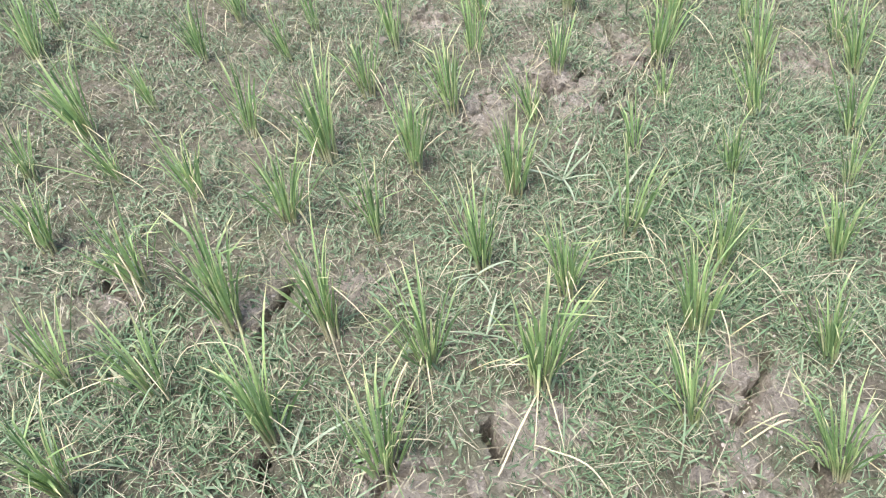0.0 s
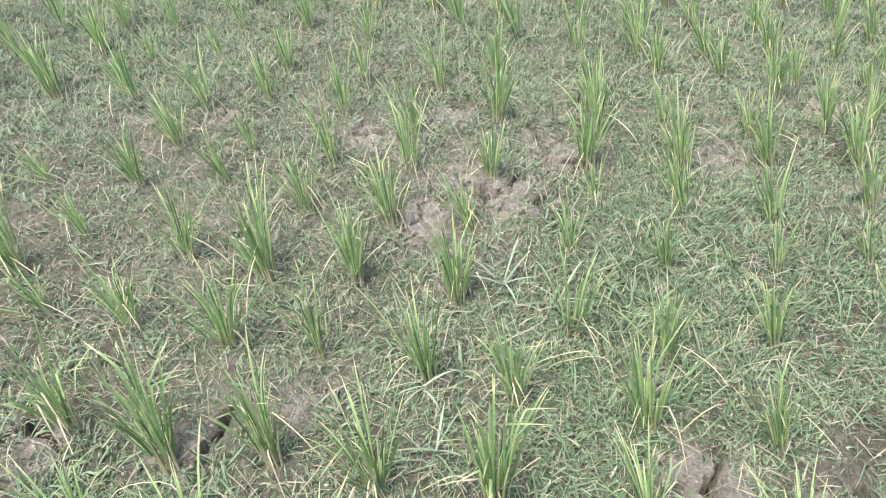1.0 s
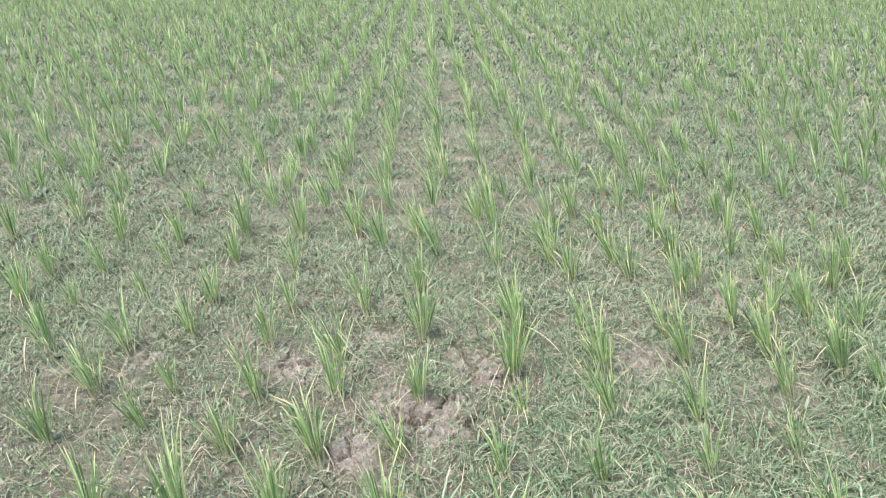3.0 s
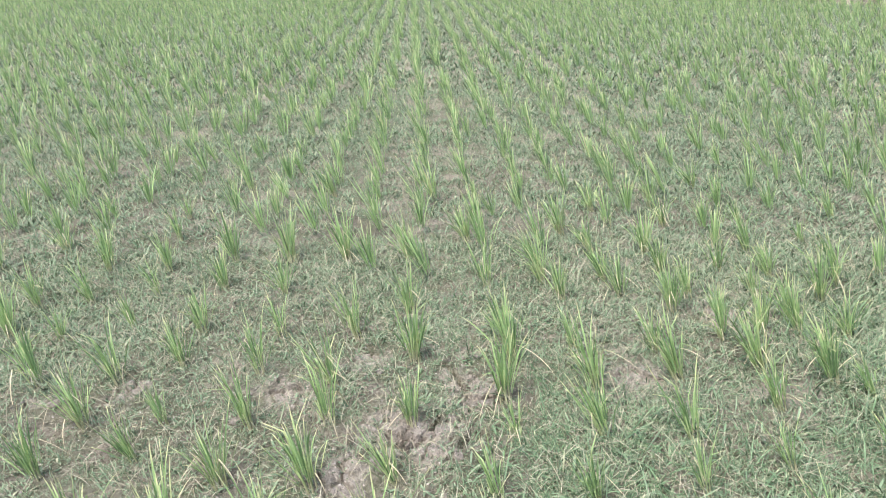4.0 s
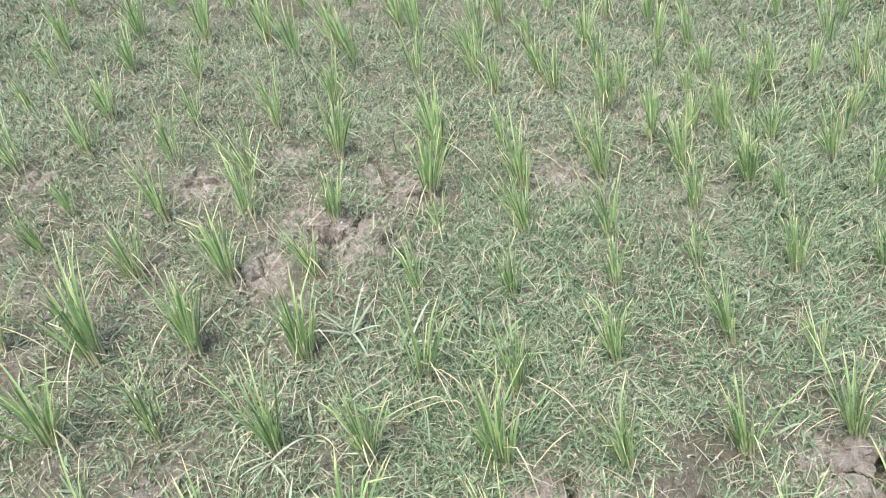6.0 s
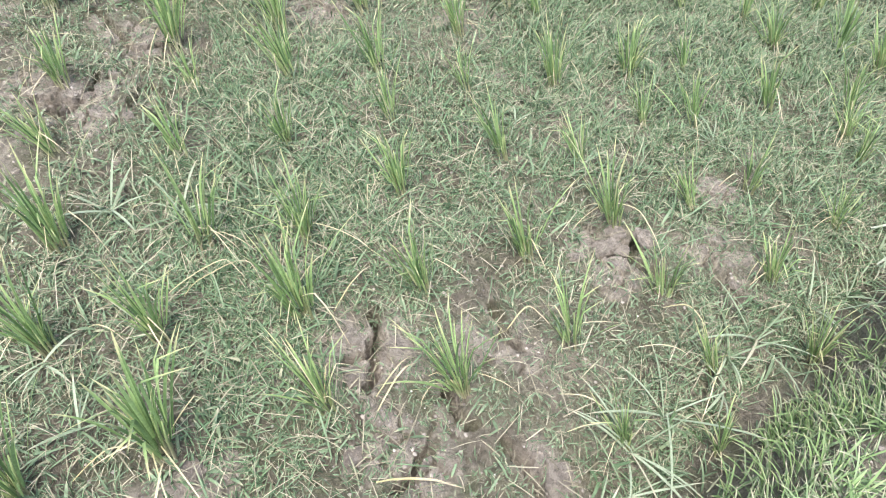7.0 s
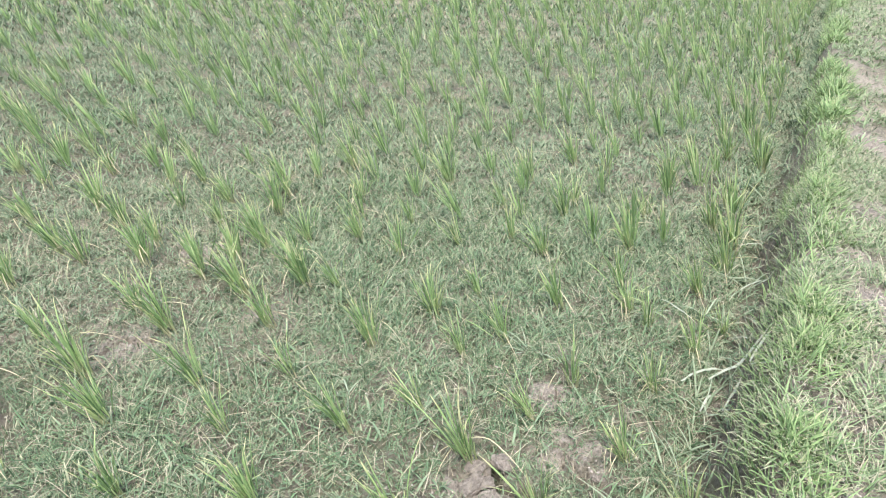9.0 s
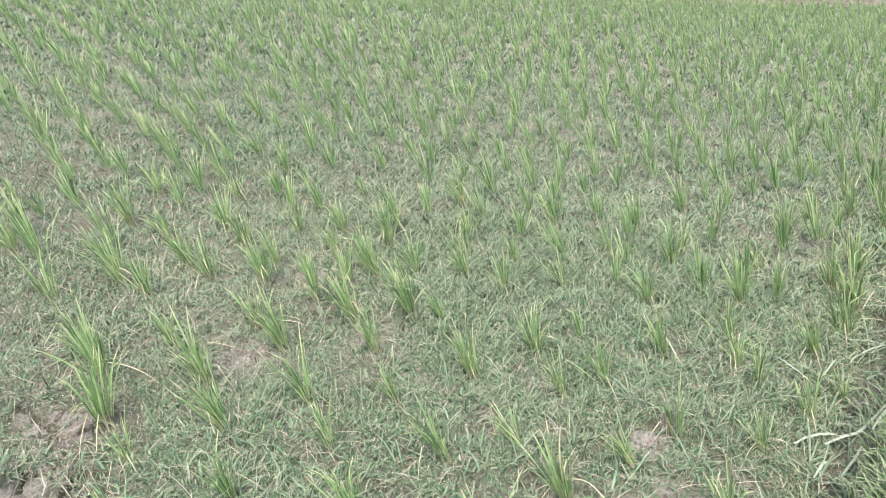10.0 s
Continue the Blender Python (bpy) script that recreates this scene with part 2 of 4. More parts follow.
def grid_mesh(name, xyz, material):
    rows, cols = xyz.shape[:2]
    a = (np.arange(rows - 1)[:, None] * cols + np.arange(cols - 1)[None]).ravel()
    corners = np.stack([a, a + 1, a + cols + 1, a + cols], 1).ravel()
    return link_mesh(name, xyz.reshape(-1, 3), corners, np.full(len(a), 4), material)


def ribbons(base, turn, lean, bend, length, width, levels=3, fold=0.0, kink=None, twist=None):
    """Many tapering blades at once. base (n, 3); the rest one value a blade: the way it leans, the lean at its foot, the further
    bend to its tip (radians), length and width. fold > 0 gives a channelled blade with a mid rib. kink: (place, angle) arrays."""
    n = len(base)
    s = np.linspace(0, 1, levels + 1)
    across = np.stack([np.cos(turn + (0 if twist is None else twist)), np.sin(turn + (0 if twist is None else twist)), np.zeros(n)], 1)
    ahead = np.stack([-np.sin(turn), np.cos(turn), np.zeros(n)], 1)
    wide = 3 if fold else 2
    spots, uvs = [], []
    p = np.array(base, float)
    for k in range(levels + 1):
        angle = lean + bend * s[k] ** 1.5
        if kink is not None:
            angle = angle + kink[1] * (s[k] >= kink[0])
        angle = np.minimum(angle, 2.9)
        if k:
            step = (length / levels)[:, None]
            p = p + step * (np.sin(angle)[:, None] * ahead + np.cos(angle)[:, None] * np.array([0, 0, 1.0]))
        w = (width * (0.55 + 0.9 * s[k] - 1.45 * s[k] ** 3) * 0.5)[:, None]
        if k == levels:
            spots.append(p)
            uvs.append(np.tile([0.5, 1.0], (n, 1)))
        else:
            up = -np.cos(angle)[:, None] * ahead + np.sin(angle)[:, None] * np.array([0, 0, 1.0])
            spots.append(p - w * across + fold * w * up)
            uvs.append(np.tile([0.0, s[k]], (n, 1)))
            if wide == 3:
                spots.append(p)
                uvs.append(np.tile([0.5, s[k]], (n, 1)))
            spots.append(p + w * across + fold * w * up)
            uvs.append(np.tile([1.0, s[k]], (n, 1)))
    verts = np.stack(spots, 1)
    per = verts.shape[1]
    faces, sizes = [], []
    for k in range(levels):
        for c in range(wide - 1):
            a = k * wide + c
            f = [a, a + 1, a + 1 + wide, a + wide] if k < levels - 1 else [a, a + 1, per - 1]
            faces += f
            sizes.append(len(f))
    corners = (np.array(faces)[None] + per * np.arange(n)[:, None]).ravel()
    return verts.reshape(-1, 3), corners, np.tile(sizes, n), np.stack(uvs, 1).reshape(-1, 2)


def joined(parts):
    """Several (verts, corners, sizes, uv) as one."""
    count, out = 0, ([], [], [], [])
    for verts, corners, sizes, uv in parts:
        for slot, value in zip(out, (verts, corners + count, sizes, uv)):
            slot.append(value)
        count += len(verts)
    return [np.concatenate(slot) for slot in out]


# ---- ground and bunds ----
def axis(lo, hi, step, out_lo, out_hi):
    """Coordinates: even between lo and hi, then wider and wider apart."""
    mid = list(np.arange(lo, hi, step))
    for end, sign, stop in ((hi, 1, out_hi), (lo, -1, out_lo)):
        d, p = step, end
        while (stop - p) * sign > 0:
            mid.append(p)
            d *= 1.06 if d < 0.03 else 1.14
            p += sign * d
        mid.append(stop)
    return np.unique(np.round(mid, 5))


gx, gy = np.meshgrid(axis(-0.95, 1.8, 0.005, -400.0, 400.0), axis(0.45, 2.4, 0.005, -400.0, 900.0))
ground = grid_mesh("ground", np.stack([gx, gy, field_height(gx, gy)], 2), soil_mat)
dryness = ground.data.attributes.new("dry", "FLOAT", "POINT")
dryness.data.foreach_set("value", bareness(gx, gy).ravel().astype(np.float32))
tagged(ground, "dry grey-brown paddy mud with open shrinkage cracks", "ground", kind="structure")

bu, bv = np.meshgrid(axis(-1.0, 4.0, 0.014, -12.0, 34.0), np.concatenate([np.arange(-1.6, -0.6, 0.05), np.arange(-0.6, 0.2, 0.012)]))
bund = grid_mesh("bund", np.stack([bu * ALONG[0] + bv * ACROSS[0], bu * ALONG[1] + bv * ACROSS[1], bund_height(bu, bv)], 2), bund_mat)
worn = bund.data.attributes.new("dry", "FLOAT", "POINT")
worn.data.foreach_set("value", np.maximum(trodden(bu, bv), 0.6 * (value_noise(bu, bv, 0.2, 17.0) > 0.55) * (bv < -0.15)).ravel().astype(np.float32))
tagged(bund, "raised earth footpath bank of pale trodden soil along the paddy", "bund", kind="structure")


def far_bund(points):
    """A low grassed bank along a line of points."""
    pts = [np.array(p) for p in points]
    rows = []
    for a, b in zip(pts, pts[1:]):
        for k in np.linspace(0, 1, 40):
            rows.append(a + (b - a) * k)
    rows = np.array(rows)
    way = np.gradient(rows, axis=0)
    side = np.stack([-way[:, 1], way[:, 0]], 1) / np.linalg.norm(way, axis=1)[:, None]
    offs = np.linspace(-0.7, 0.7, 13)
    xy = rows[:, None] + side[:, None] * offs[None, :, None]
    z = -0.06 + 0.4 * np.clip(1.25 - (offs / 0.62) ** 4, 0, 1)[None] + 0.08 * (value_noise(xy[..., 0], xy[..., 1], 0.6) - 0.5)
    return grid_mesh("bund", np.concatenate([xy, z[..., None]], 2), bund_mat)


tagged(far_bund([(9.0, 26.0), (11.6, 17.2), (15.5, 10.8), (22.0, 9.1), (32.0, 7.8)]), "low distant earth bank closing the paddy", "bund", kind="structure")

# ---- rice plants ----
def tube(points, radii, sides=5):
    """A tapering tube along points, closed at its top: (verts, corners, sizes, uv)."""
    points = np.asarray(points, float)
    ring = np.linspace(0, 2 * np.pi, sides, endpoint=False)
    verts, uv = [], []
    for k, (p, r) in enumerate(zip(points, radii)):
        for a in ring:
            verts.append(p + r * np.array([np.cos(a), np.sin(a), 0]))
            uv.append((0.5, k / (len(points) - 1)))
    corners, sizes = [], []
    for k in range(len(points) - 1):
        for c in range(sides):
            d = (c + 1) % sides
            corners += [k * sides + c, k * sides + d, (k + 1) * sides + d, (k + 1) * sides + c]
            sizes.append(4)
    corners += [(len(points) - 1) * sides + c for c in range(sides)]
    sizes.append(sides)
    return np.array(verts), np.array(corners), np.array(sizes), np.array(uv)


def leaf_set(r, leaves, spread):
    """The numbers that shape one hill's green leaves."""
    turn = r.random(leaves) * 2 * np.pi
    foot = r.random(leaves) * 0.02
    high = r.uniform(0.02, 0.075, leaves)
    lean = np.abs(r.normal(0.12, 0.14, leaves)) * spread
    base = np.stack([-np.sin(turn) * (foot + high * lean), np.cos(turn) * (foot + high * lean), high * np.cos(lean)], 1)
    return base, turn, lean, np.abs(r.normal(0.15, 0.2, leaves)) * spread, r.uniform(0.085, 0.21, leaves), r.uniform(0.0038, 0.0068, leaves)


def rice_plant(seed, leaves, dry, spread, label):
    """One hill of transplanted rice: a bundle of sheaths, erect narrow leaves and some dead, folded ones."""
    r = np.random.default_rng(seed)
    plant = tagged(new("rice_plant"), label, "rice plant", "rice plants in the paddy")
    tubes = []
    for k in range(max(4, leaves // 4)):
        a, d = r.random() * 6.28, r.uniform(0.002, 0.015)
        foot = np.array([d * math.cos(a), d * math.sin(a), -0.02])
        out = np.array([math.cos(a), math.sin(a), 0]) * r.uniform(0.004, 0.02) * spread
        top = r.uniform(0.06, 0.12)
        tubes.append(tube([foot, foot + out * 0.4 + [0, 0, 0.02 + top * 0.5], foot + out + [0, 0, 0.02 + top]], (0.0032, 0.0026, 0.0012)))
    verts, corners, sizes, uv = joined(tubes)
    tagged(link_mesh("stem", verts, corners, sizes, stem_mat, plant, uv), "bundle of pale green sheaths")
    base, turn, lean, bend, length, width = leaf_set(r, leaves, spread)
    for k in range(leaves):
        one = slice(k, k + 1)
        kink = (np.array([r.uniform(0.55, 0.75)]), np.array([r.uniform(0.5, 1.3)])) if r.random() < 0.16 else None
        verts, corners, sizes, uv = ribbons(base[one], turn[one], lean[one], bend[one], length[one], width[one], 7, 0.45, kink, r.normal(0, 0.7, 1))
        link_mesh("leaf", verts, corners, sizes, rice_leaf_mat, plant, uv)
    for k in range(dry):
        turn = r.random(1) * 6.28
        kink = (np.array([r.uniform(0.3, 0.6)]), np.array([r.uniform(0.9, 1.7)]))
        verts, corners, sizes, uv = ribbons(np.array([[0, 0, r.uniform(0.02, 0.06)]]), turn, r.uniform(0.25, 0.8, 1), r.uniform(0.3, 1.5, 1),
                                            r.uniform(0.1, 0.25, 1), r.uniform(0.0022, 0.0042, 1), 9, 0.5, kink, r.normal(0, 0.4, 1))
        tagged(link_mesh("dry_leaf", verts, corners, sizes, dry_leaf_mat, plant, uv), "dead straw-coloured leaf folded over")
    return plant


FULL = "young rice plant with erect yellow-green leaves in dry mud"
THIN = "sparse young rice plant with a few narrow green leaves"
TIRED = "young rice plant with folded straw-coloured dead leaves among the green"
KINDS = [(1, 34, 3, 1.15, FULL), (2, 31, 2, 1.05, FULL), (3, 37, 3, 1.3, FULL), (4, 20, 2, 1.05, THIN), (5, 30, 5, 1.25, TIRED), (6, 36, 3, 0.95, FULL),
         (7, 22, 2, 1.25, THIN), (8, 40, 4, 1.5, FULL), (9, 28, 5, 1.45, TIRED), (10, 34, 3, 1.25, FULL), (11, 27, 5, 1.35, TIRED), (12, 36, 3, 1.15, FULL)]
prototypes = [rice_plant(*kind) for kind in KINDS]
NOMINAL = 0.218
hills, unused = [], list(prototypes)


def stand(x, y, z, r, size, blown):
    """A hill's pose: turned at random, leaning the way the breeze blows it."""
    lean = Vector((blown[0], blown[1], 1.0))
    wind = Vector((0, 0, 1)).rotation_difference(lean).to_matrix().to_4x4()
    return Matrix.Translation((x, y, z)) @ wind @ Matrix.Rotation(r.random() * 6.28, 4, "Z") @ Matrix.Diagonal((size, size, size, 1))


def plant_at(x, y, tall, blown):
    r = np.random.default_rng(int(1000 * (x + 20)) * 7919 + int(1000 * (y + 20)))
    z = float(land_height(x, y)) - 0.004
    hills.append((x, y))
    k = int(r.integers(len(KINDS)))
    if tall < 0.185:
        k = (3, 6, 10, 1)[k % 4]
    if tall > 0.25:
        k = (0, 2, 5, 7, 9, 11)[k % 6]
    size = tall / NOMINAL * (0.95 + 0.1 * r.random())
    if unused and abs(size - 1.0) < 0.1:
        unused.pop().matrix_basis = stand(x, y, z, r, 1.0, blown)
    else:
        copy_thing(prototypes[k], stand(x, y, z, r, size, blown))


def planting_row(row):
    """One transplanted row: place and height of each hill, and how far it leans over in x and y for a metre of height."""
    for x, y, tall, over_x, over_y in row:
        plant_at(x, y, tall, (over_x, over_y))


planting_row([(-0.75, 0.48, 0.21, -0.11, 0.05)])
planting_row([(-0.85, 0.69, 0.19, -0.28, 0.23), (-0.65, 0.70, 0.24, -0.32, 0.20), (-0.40, 0.65, 0.26, -0.27, 0.25), (-0.16, 0.61, 0.29, -0.16, 0.28), (1.02, 0.51, 0.16, -0.28, 0.29), (1.23, 0.41, 0.16, -0.28, 0.34), (1.64, 0.50, 0.19, -0.27, 0.23)])
planting_row([(-1.07, 1.02, 0.23, -0.26, 0.26), (-0.81, 0.96, 0.25, -0.32, 0.20), (-0.57, 0.90, 0.29, -0.24, 0.28), (-0.35, 0.92, 0.27, -0.24, 0.26), (-0.11, 0.86, 0.27, -0.21, 0.26), (0.13, 0.85, 0.28, -0.14, 0.22), (0.45, 0.83, 0.23, -0.32, 0.28), (0.73, 0.75, 0.20, -0.33, 0.32), (1.03, 0.76, 0.20, -0.29, 0.28), (1.35, 0.57, 0.15, -0.36, 0.58), (1.39, 0.80, 0.21, -0.30, 0.33), (1.69, 0.73, 0.20, -0.28, 0.29)])
planting_row([(-1.25, 1.25, 0.17, -0.23, 0.29), (-1.01, 1.28, 0.18, -0.46, 0.09), (-0.79, 1.26, 0.24, -0.29, 0.24), (-0.53, 1.22, 0.25, -0.15, 0.31), (-0.30, 1.22, 0.24, -0.19, 0.27), (-0.03, 1.15, 0.26, -0.22, 0.25), (0.18, 1.11, 0.21, -0.27, 0.24), (0.48, 1.06, 0.26, -0.23, 0.24), (0.77, 1.02, 0.22, -0.35, 0.33), (1.07, 1.03, 0.21, -0.31, 0.30), (1.37, 1.05, 0.24, -0.30, 0.30), (1.64, 1.02, 0.16, -0.43, 0.55), (1.87, 1.02, 0.20, -0.21, 0.12), (2.04, 0.81, 0.17, -0.26, 0.23), (2.37, 0.80, 0.18, -0.27, 0.26), (2.62, 0.78, 0.15, -0.28, 0.29)])
planting_row([(-1.16, 1.42, 0.26, -0.42, 0.12), (-1.04, 1.57, 0.16, -0.34, 0.20), (-0.73, 1.51, 0.25, -0.15, 0.32), (-0.49, 1.46, 0.29, -0.25, 0.26), (-0.25, 1.46, 0.26, -0.13, 0.28), (0.03, 1.42, 0.25, -0.14, 0.25), (0.33, 1.33, 0.24, -0.05, 0.20), (0.56, 1.27, 0.21, -0.13, 0.20), (0.85, 1.33, 0.22, -0.27, 0.25), (1.42, 1.29, 0.18, -0.41, 0.42), (2.37, 1.00, 0.19, -0.22, 0.09), (2.42, 1.10, 0.20, -0.29, 0.30), (2.55, 1.21, 0.23, -0.29, 0.29), (3.09, 0.96, 0.26, -0.28, 0.31), (3.35, 1.03, 0.28, -0.25, 0.31)])
planting_row([(-1.26, 1.81, 0.15, -0.57, 0.03), (-0.99, 1.83, 0.20, -0.29, 0.23), (-0.44, 1.74, 0.23, -0.23, 0.26), (-0.18, 1.71, 0.25, -0.23, 0.25), (0.06, 1.73, 0.20, -0.40, 0.26), (0.35, 1.61, 0.19, -0.31, 0.26), (0.62, 1.59, 0.18, -0.27, 0.25), (0.94, 1.61, 0.18, -0.25, 0.24), (1.19, 1.37, 0.20, -0.35, 0.34), (1.73, 1.38, 0.17, -0.28, 0.26), (1.90, 1.32, 0.22, -0.36, 0.39), (2.22, 1.30, 0.22, -0.31, 0.34), (2.89, 1.34, 0.26, -0.27, 0.25), (3.45, 1.18, 0.26, -0.24, 0.20), (3.79, 1.23, 0.23, -0.27, 0.24)])
planting_row([(-1.52, 1.92, 0.15, -0.31, 0.23), (-0.95, 2.07, 0.23, -0.32, 0.22), (-0.73, 1.89, 0.18, -0.47, 0.18), (-0.69, 2.06, 0.17, -0.31, 0.24), (-0.41, 2.02, 0.23, -0.26, 0.25), (-0.15, 2.00, 0.24, -0.16, 0.26), (0.12, 1.98, 0.21, -0.14, 0.25), (0.45, 1.89, 0.15, -0.24, 0.24), (0.73, 1.88, 0.23, -0.38, 0.30), (1.00, 1.83, 0.23, -0.25, 0.25), (1.24, 1.69, 0.17, -0.34, 0.31), (1.55, 1.64, 0.22, -0.28, 0.26), (1.84, 1.61, 0.23, -0.21, 0.18), (2.05, 1.56, 0.17, -0.27, 0.25), (2.54, 1.59, 0.21, -0.26, 0.23), (3.32, 1.48, 0.19, -0.26, 0.22), (3.75, 1.56, 0.22, -0.25, 0.19), (4.56, 1.52, 0.26, -0.31, 0.16)])
planting_row([(4.59, 1.31, 0.28, -0.27, 0.25)])
planting_row([(-1.20, 2.31, 0.24, -0.28, 0.25), (-0.92, 2.31, 0.22, -0.32, 0.23), (-0.42, 2.32, 0.23, -0.21, 0.26), (-0.15, 2.21, 0.24, -0.43, 0.23), (0.44, 2.10, 0.24, -0.11, 0.23), (0.77, 2.12, 0.26, -0.26, 0.25), (1.08, 2.15, 0.25, -0.36, 0.30), (1.35, 1.96, 0.20, -0.33, 0.29), (1.60, 2.07, 0.26, -0.29, 0.27), (1.69, 1.98, 0.18, -0.37, 0.34), (2.06, 2.01, 0.20, -0.17, 0.14), (2.32, 1.89, 0.17, -0.34, 0.34), (2.81, 2.01, 0.19, -0.36, 0.40), (2.95, 1.74, 0.23, -0.25, 0.22), (3.12, 1.79, 0.20, -0.20, 0.11), (3.65, 1.90, 0.23, -0.21, 0.13), (3.94, 1.64, 0.25, -0.24, 0.17), (4.27, 1.63, 0.23, -0.26, 0.22)])
planting_row([(-1.48, 2.69, 0.24, -0.28, 0.24), (-1.31, 2.46, 0.15, -0.34, 0.52), (-1.26, 2.64, 0.15, -0.20, 0.29), (-0.72, 2.40, 0.19, -0.29, 0.24), (-0.38, 2.59, 0.18, -0.24, 0.26), (-0.08, 2.56, 0.23, -0.25, 0.25), (0.14, 2.35, 0.26, -0.09, 0.24), (0.50, 2.45, 0.23, -0.21, 0.24), (0.50, 2.29, 0.26, -0.15, 0.23), (0.75, 2.36, 0.17, -0.25, 0.22), (1.06, 2.34, 0.19, -0.29, 0.20), (1.34, 2.37, 0.22, -0.24, 0.23), (1.40, 2.19, 0.23, -0.35, 0.30), (1.52, 2.41, 0.24, -0.20, 0.20), (1.69, 2.22, 0.21, -0.31, 0.28), (1.86, 2.38, 0.19, -0.28, 0.26), (2.03, 2.23, 0.20, -0.31, 0.28), (2.33, 2.20, 0.17, -0.23, 0.21)])
planting_row([(3.24, 2.15, 0.24, -0.28, 0.27), (3.62, 2.10, 0.26, -0.30, 0.32)])
planting_row([(-1.47, 2.92, 0.20, -0.31, 0.22), (-1.25, 2.94, 0.20, -0.40, 0.19), (-0.99, 2.69, 0.16, -0.32, 0.23), (-0.70, 2.64, 0.22, -0.25, 0.25), (0.14, 2.68, 0.25, -0.16, 0.25), (1.23, 2.60, 0.24, -0.22, 0.23), (1.40, 2.51, 0.18, -0.25, 0.25), (1.67, 2.42, 0.23, -0.28, 0.26), (1.74, 2.59, 0.18, -0.32, 0.28), (2.18, 2.38, 0.20, -0.35, 0.22), (2.31, 2.53, 0.21, -0.15, 0.13), (2.83, 2.39, 0.26, -0.24, 0.21)])
planting_row([(-0.97, 2.97, 0.18, -0.39, 0.21), (-0.69, 3.00, 0.20, -0.22, 0.26), (-0.41, 2.91, 0.19, -0.21, 0.26), (0.49, 2.92, 0.25, -0.17, 0.23), (0.75, 2.92, 0.26, -0.34, 0.27), (0.80, 2.77, 0.22, -0.23, 0.24), (1.04, 2.93, 0.21, -0.43, 0.30), (1.06, 2.76, 0.22, -0.25, 0.24), (1.34, 2.71, 0.20, -0.26, 0.24), (1.66, 2.75, 0.18, -0.29, 0.26), (1.82, 2.92, 0.19, -0.28, 0.26), (1.91, 2.66, 0.24, -0.19, 0.19), (2.05, 2.78, 0.24, -0.23, 0.23), (2.30, 2.84, 0.22, -0.19, 0.23), (2.55, 2.84, 0.25, -0.27, 0.37)])
planting_row([(-1.82, 3.31, 0.24, -0.27, 0.25), (-1.58, 3.49, 0.20, -0.25, 0.26), (-1.36, 3.44, 0.19, -0.23, 0.21), (-1.28, 3.24, 0.21, -0.23, 0.27), (-0.99, 3.21, 0.21, -0.24, 0.26), (-0.70, 3.28, 0.26, -0.22, 0.26), (-0.43, 3.28, 0.27, -0.17, 0.27), (-0.15, 3.25, 0.27, -0.27, 0.25), (0.16, 3.19, 0.27, -0.34, 0.25), (0.78, 3.05, 0.25, -0.54, 0.31), (1.06, 3.24, 0.21, -0.43, 0.30), (1.32, 3.19, 0.24, -0.23, 0.23), (1.33, 2.99, 0.22, -0.23, 0.23), (1.61, 3.00, 0.19, -0.17, 0.20), (2.16, 2.94, 0.20, -0.41, 0.35)])
planting_row([(-1.04, 3.57, 0.17, -0.24, 0.26), (0.46, 3.43, 0.24, -0.38, 0.26), (0.96, 3.47, 0.26, -0.28, 0.25), (1.71, 3.26, 0.23, -0.11, 0.16), (1.85, 3.19, 0.23, -0.33, 0.28), (2.17, 3.26, 0.15, -0.27, 0.25)])
planting_row([(-1.08, 3.90, 0.15, -0.12, 0.23), (1.21, 3.79, 0.20, -0.29, 0.33), (1.24, 3.55, 0.24, -0.22, 0.23), (1.55, 3.55, 0.23, -0.24, 0.24), (2.49, 3.52, 0.21, -0.28, 0.29)])
planting_row([(0.58, 4.09, 0.15, -0.20, 0.30), (1.59, 3.84, 0.24, -0.25, 0.24), (2.03, 3.90, 0.18, -0.30, 0.27)])
planting_row([(-0.81, 4.37, 0.25, -0.26, 0.30), (-0.29, 4.24, 0.22, -0.34, 0.23), (0.28, 4.32, 0.25, -0.50, 0.33), (1.96, 4.13, 0.21, -0.35, 0.12)])

# the rest of the planting: rows 0.27 m apart, hills 0.285 m apart, each a little out of line
def inside_field(x, y):
    """Within the banks, and in the part of the paddy that comes into view."""
    az = np.degrees(np.arctan2(x - 0.1, y - 0.2))
    v = x * ACROSS[0] + y * ACROSS[1]
    edge = np.interp(x, [9.0, 11.6, 15.5, 22.0, 32.0], [26.0, 17.2, 10.8, 9.1, 7.8]) - 0.9
    return (v > 0.16) & (((az > -62) & (az < 86)) | (np.hypot(x, y) < 3.0)) & ((x < 9) | (y < edge)) & (np.hypot(x, y) < 27)


ii, jj = np.meshgrid(np.arange(-80, 120), np.arange(2, 100))
lx = (0.14 + 0.285 * ii + 0.035 * jj * 0.27).ravel() + rng.normal(0, 0.03, ii.size)
ly = (0.05 + 0.27 * jj).ravel() - 0.06 * lx + rng.normal(0, 0.035, ii.size)
keep = inside_field(lx, ly) & (lx * ACROSS[0] + ly * ACROSS[1] > 0.24) & ~((lx < 2.3) & (lx > -1.2) & (ly < 2.9))
known = np.array(hills)
keep &= np.min(np.hypot(lx[:, None] - known[None, :, 0], ly[:, None] - known[None, :, 1]), 1) > 0.17
keep &= rng.random(lx.size) > 0.04
lx, ly = lx[keep], ly[keep]
order = np.argsort(np.hypot(lx - 0.3, ly - 0.2))
lx, ly = lx[order], ly[order]
SINGLE = max(0, 205 - len(hills))
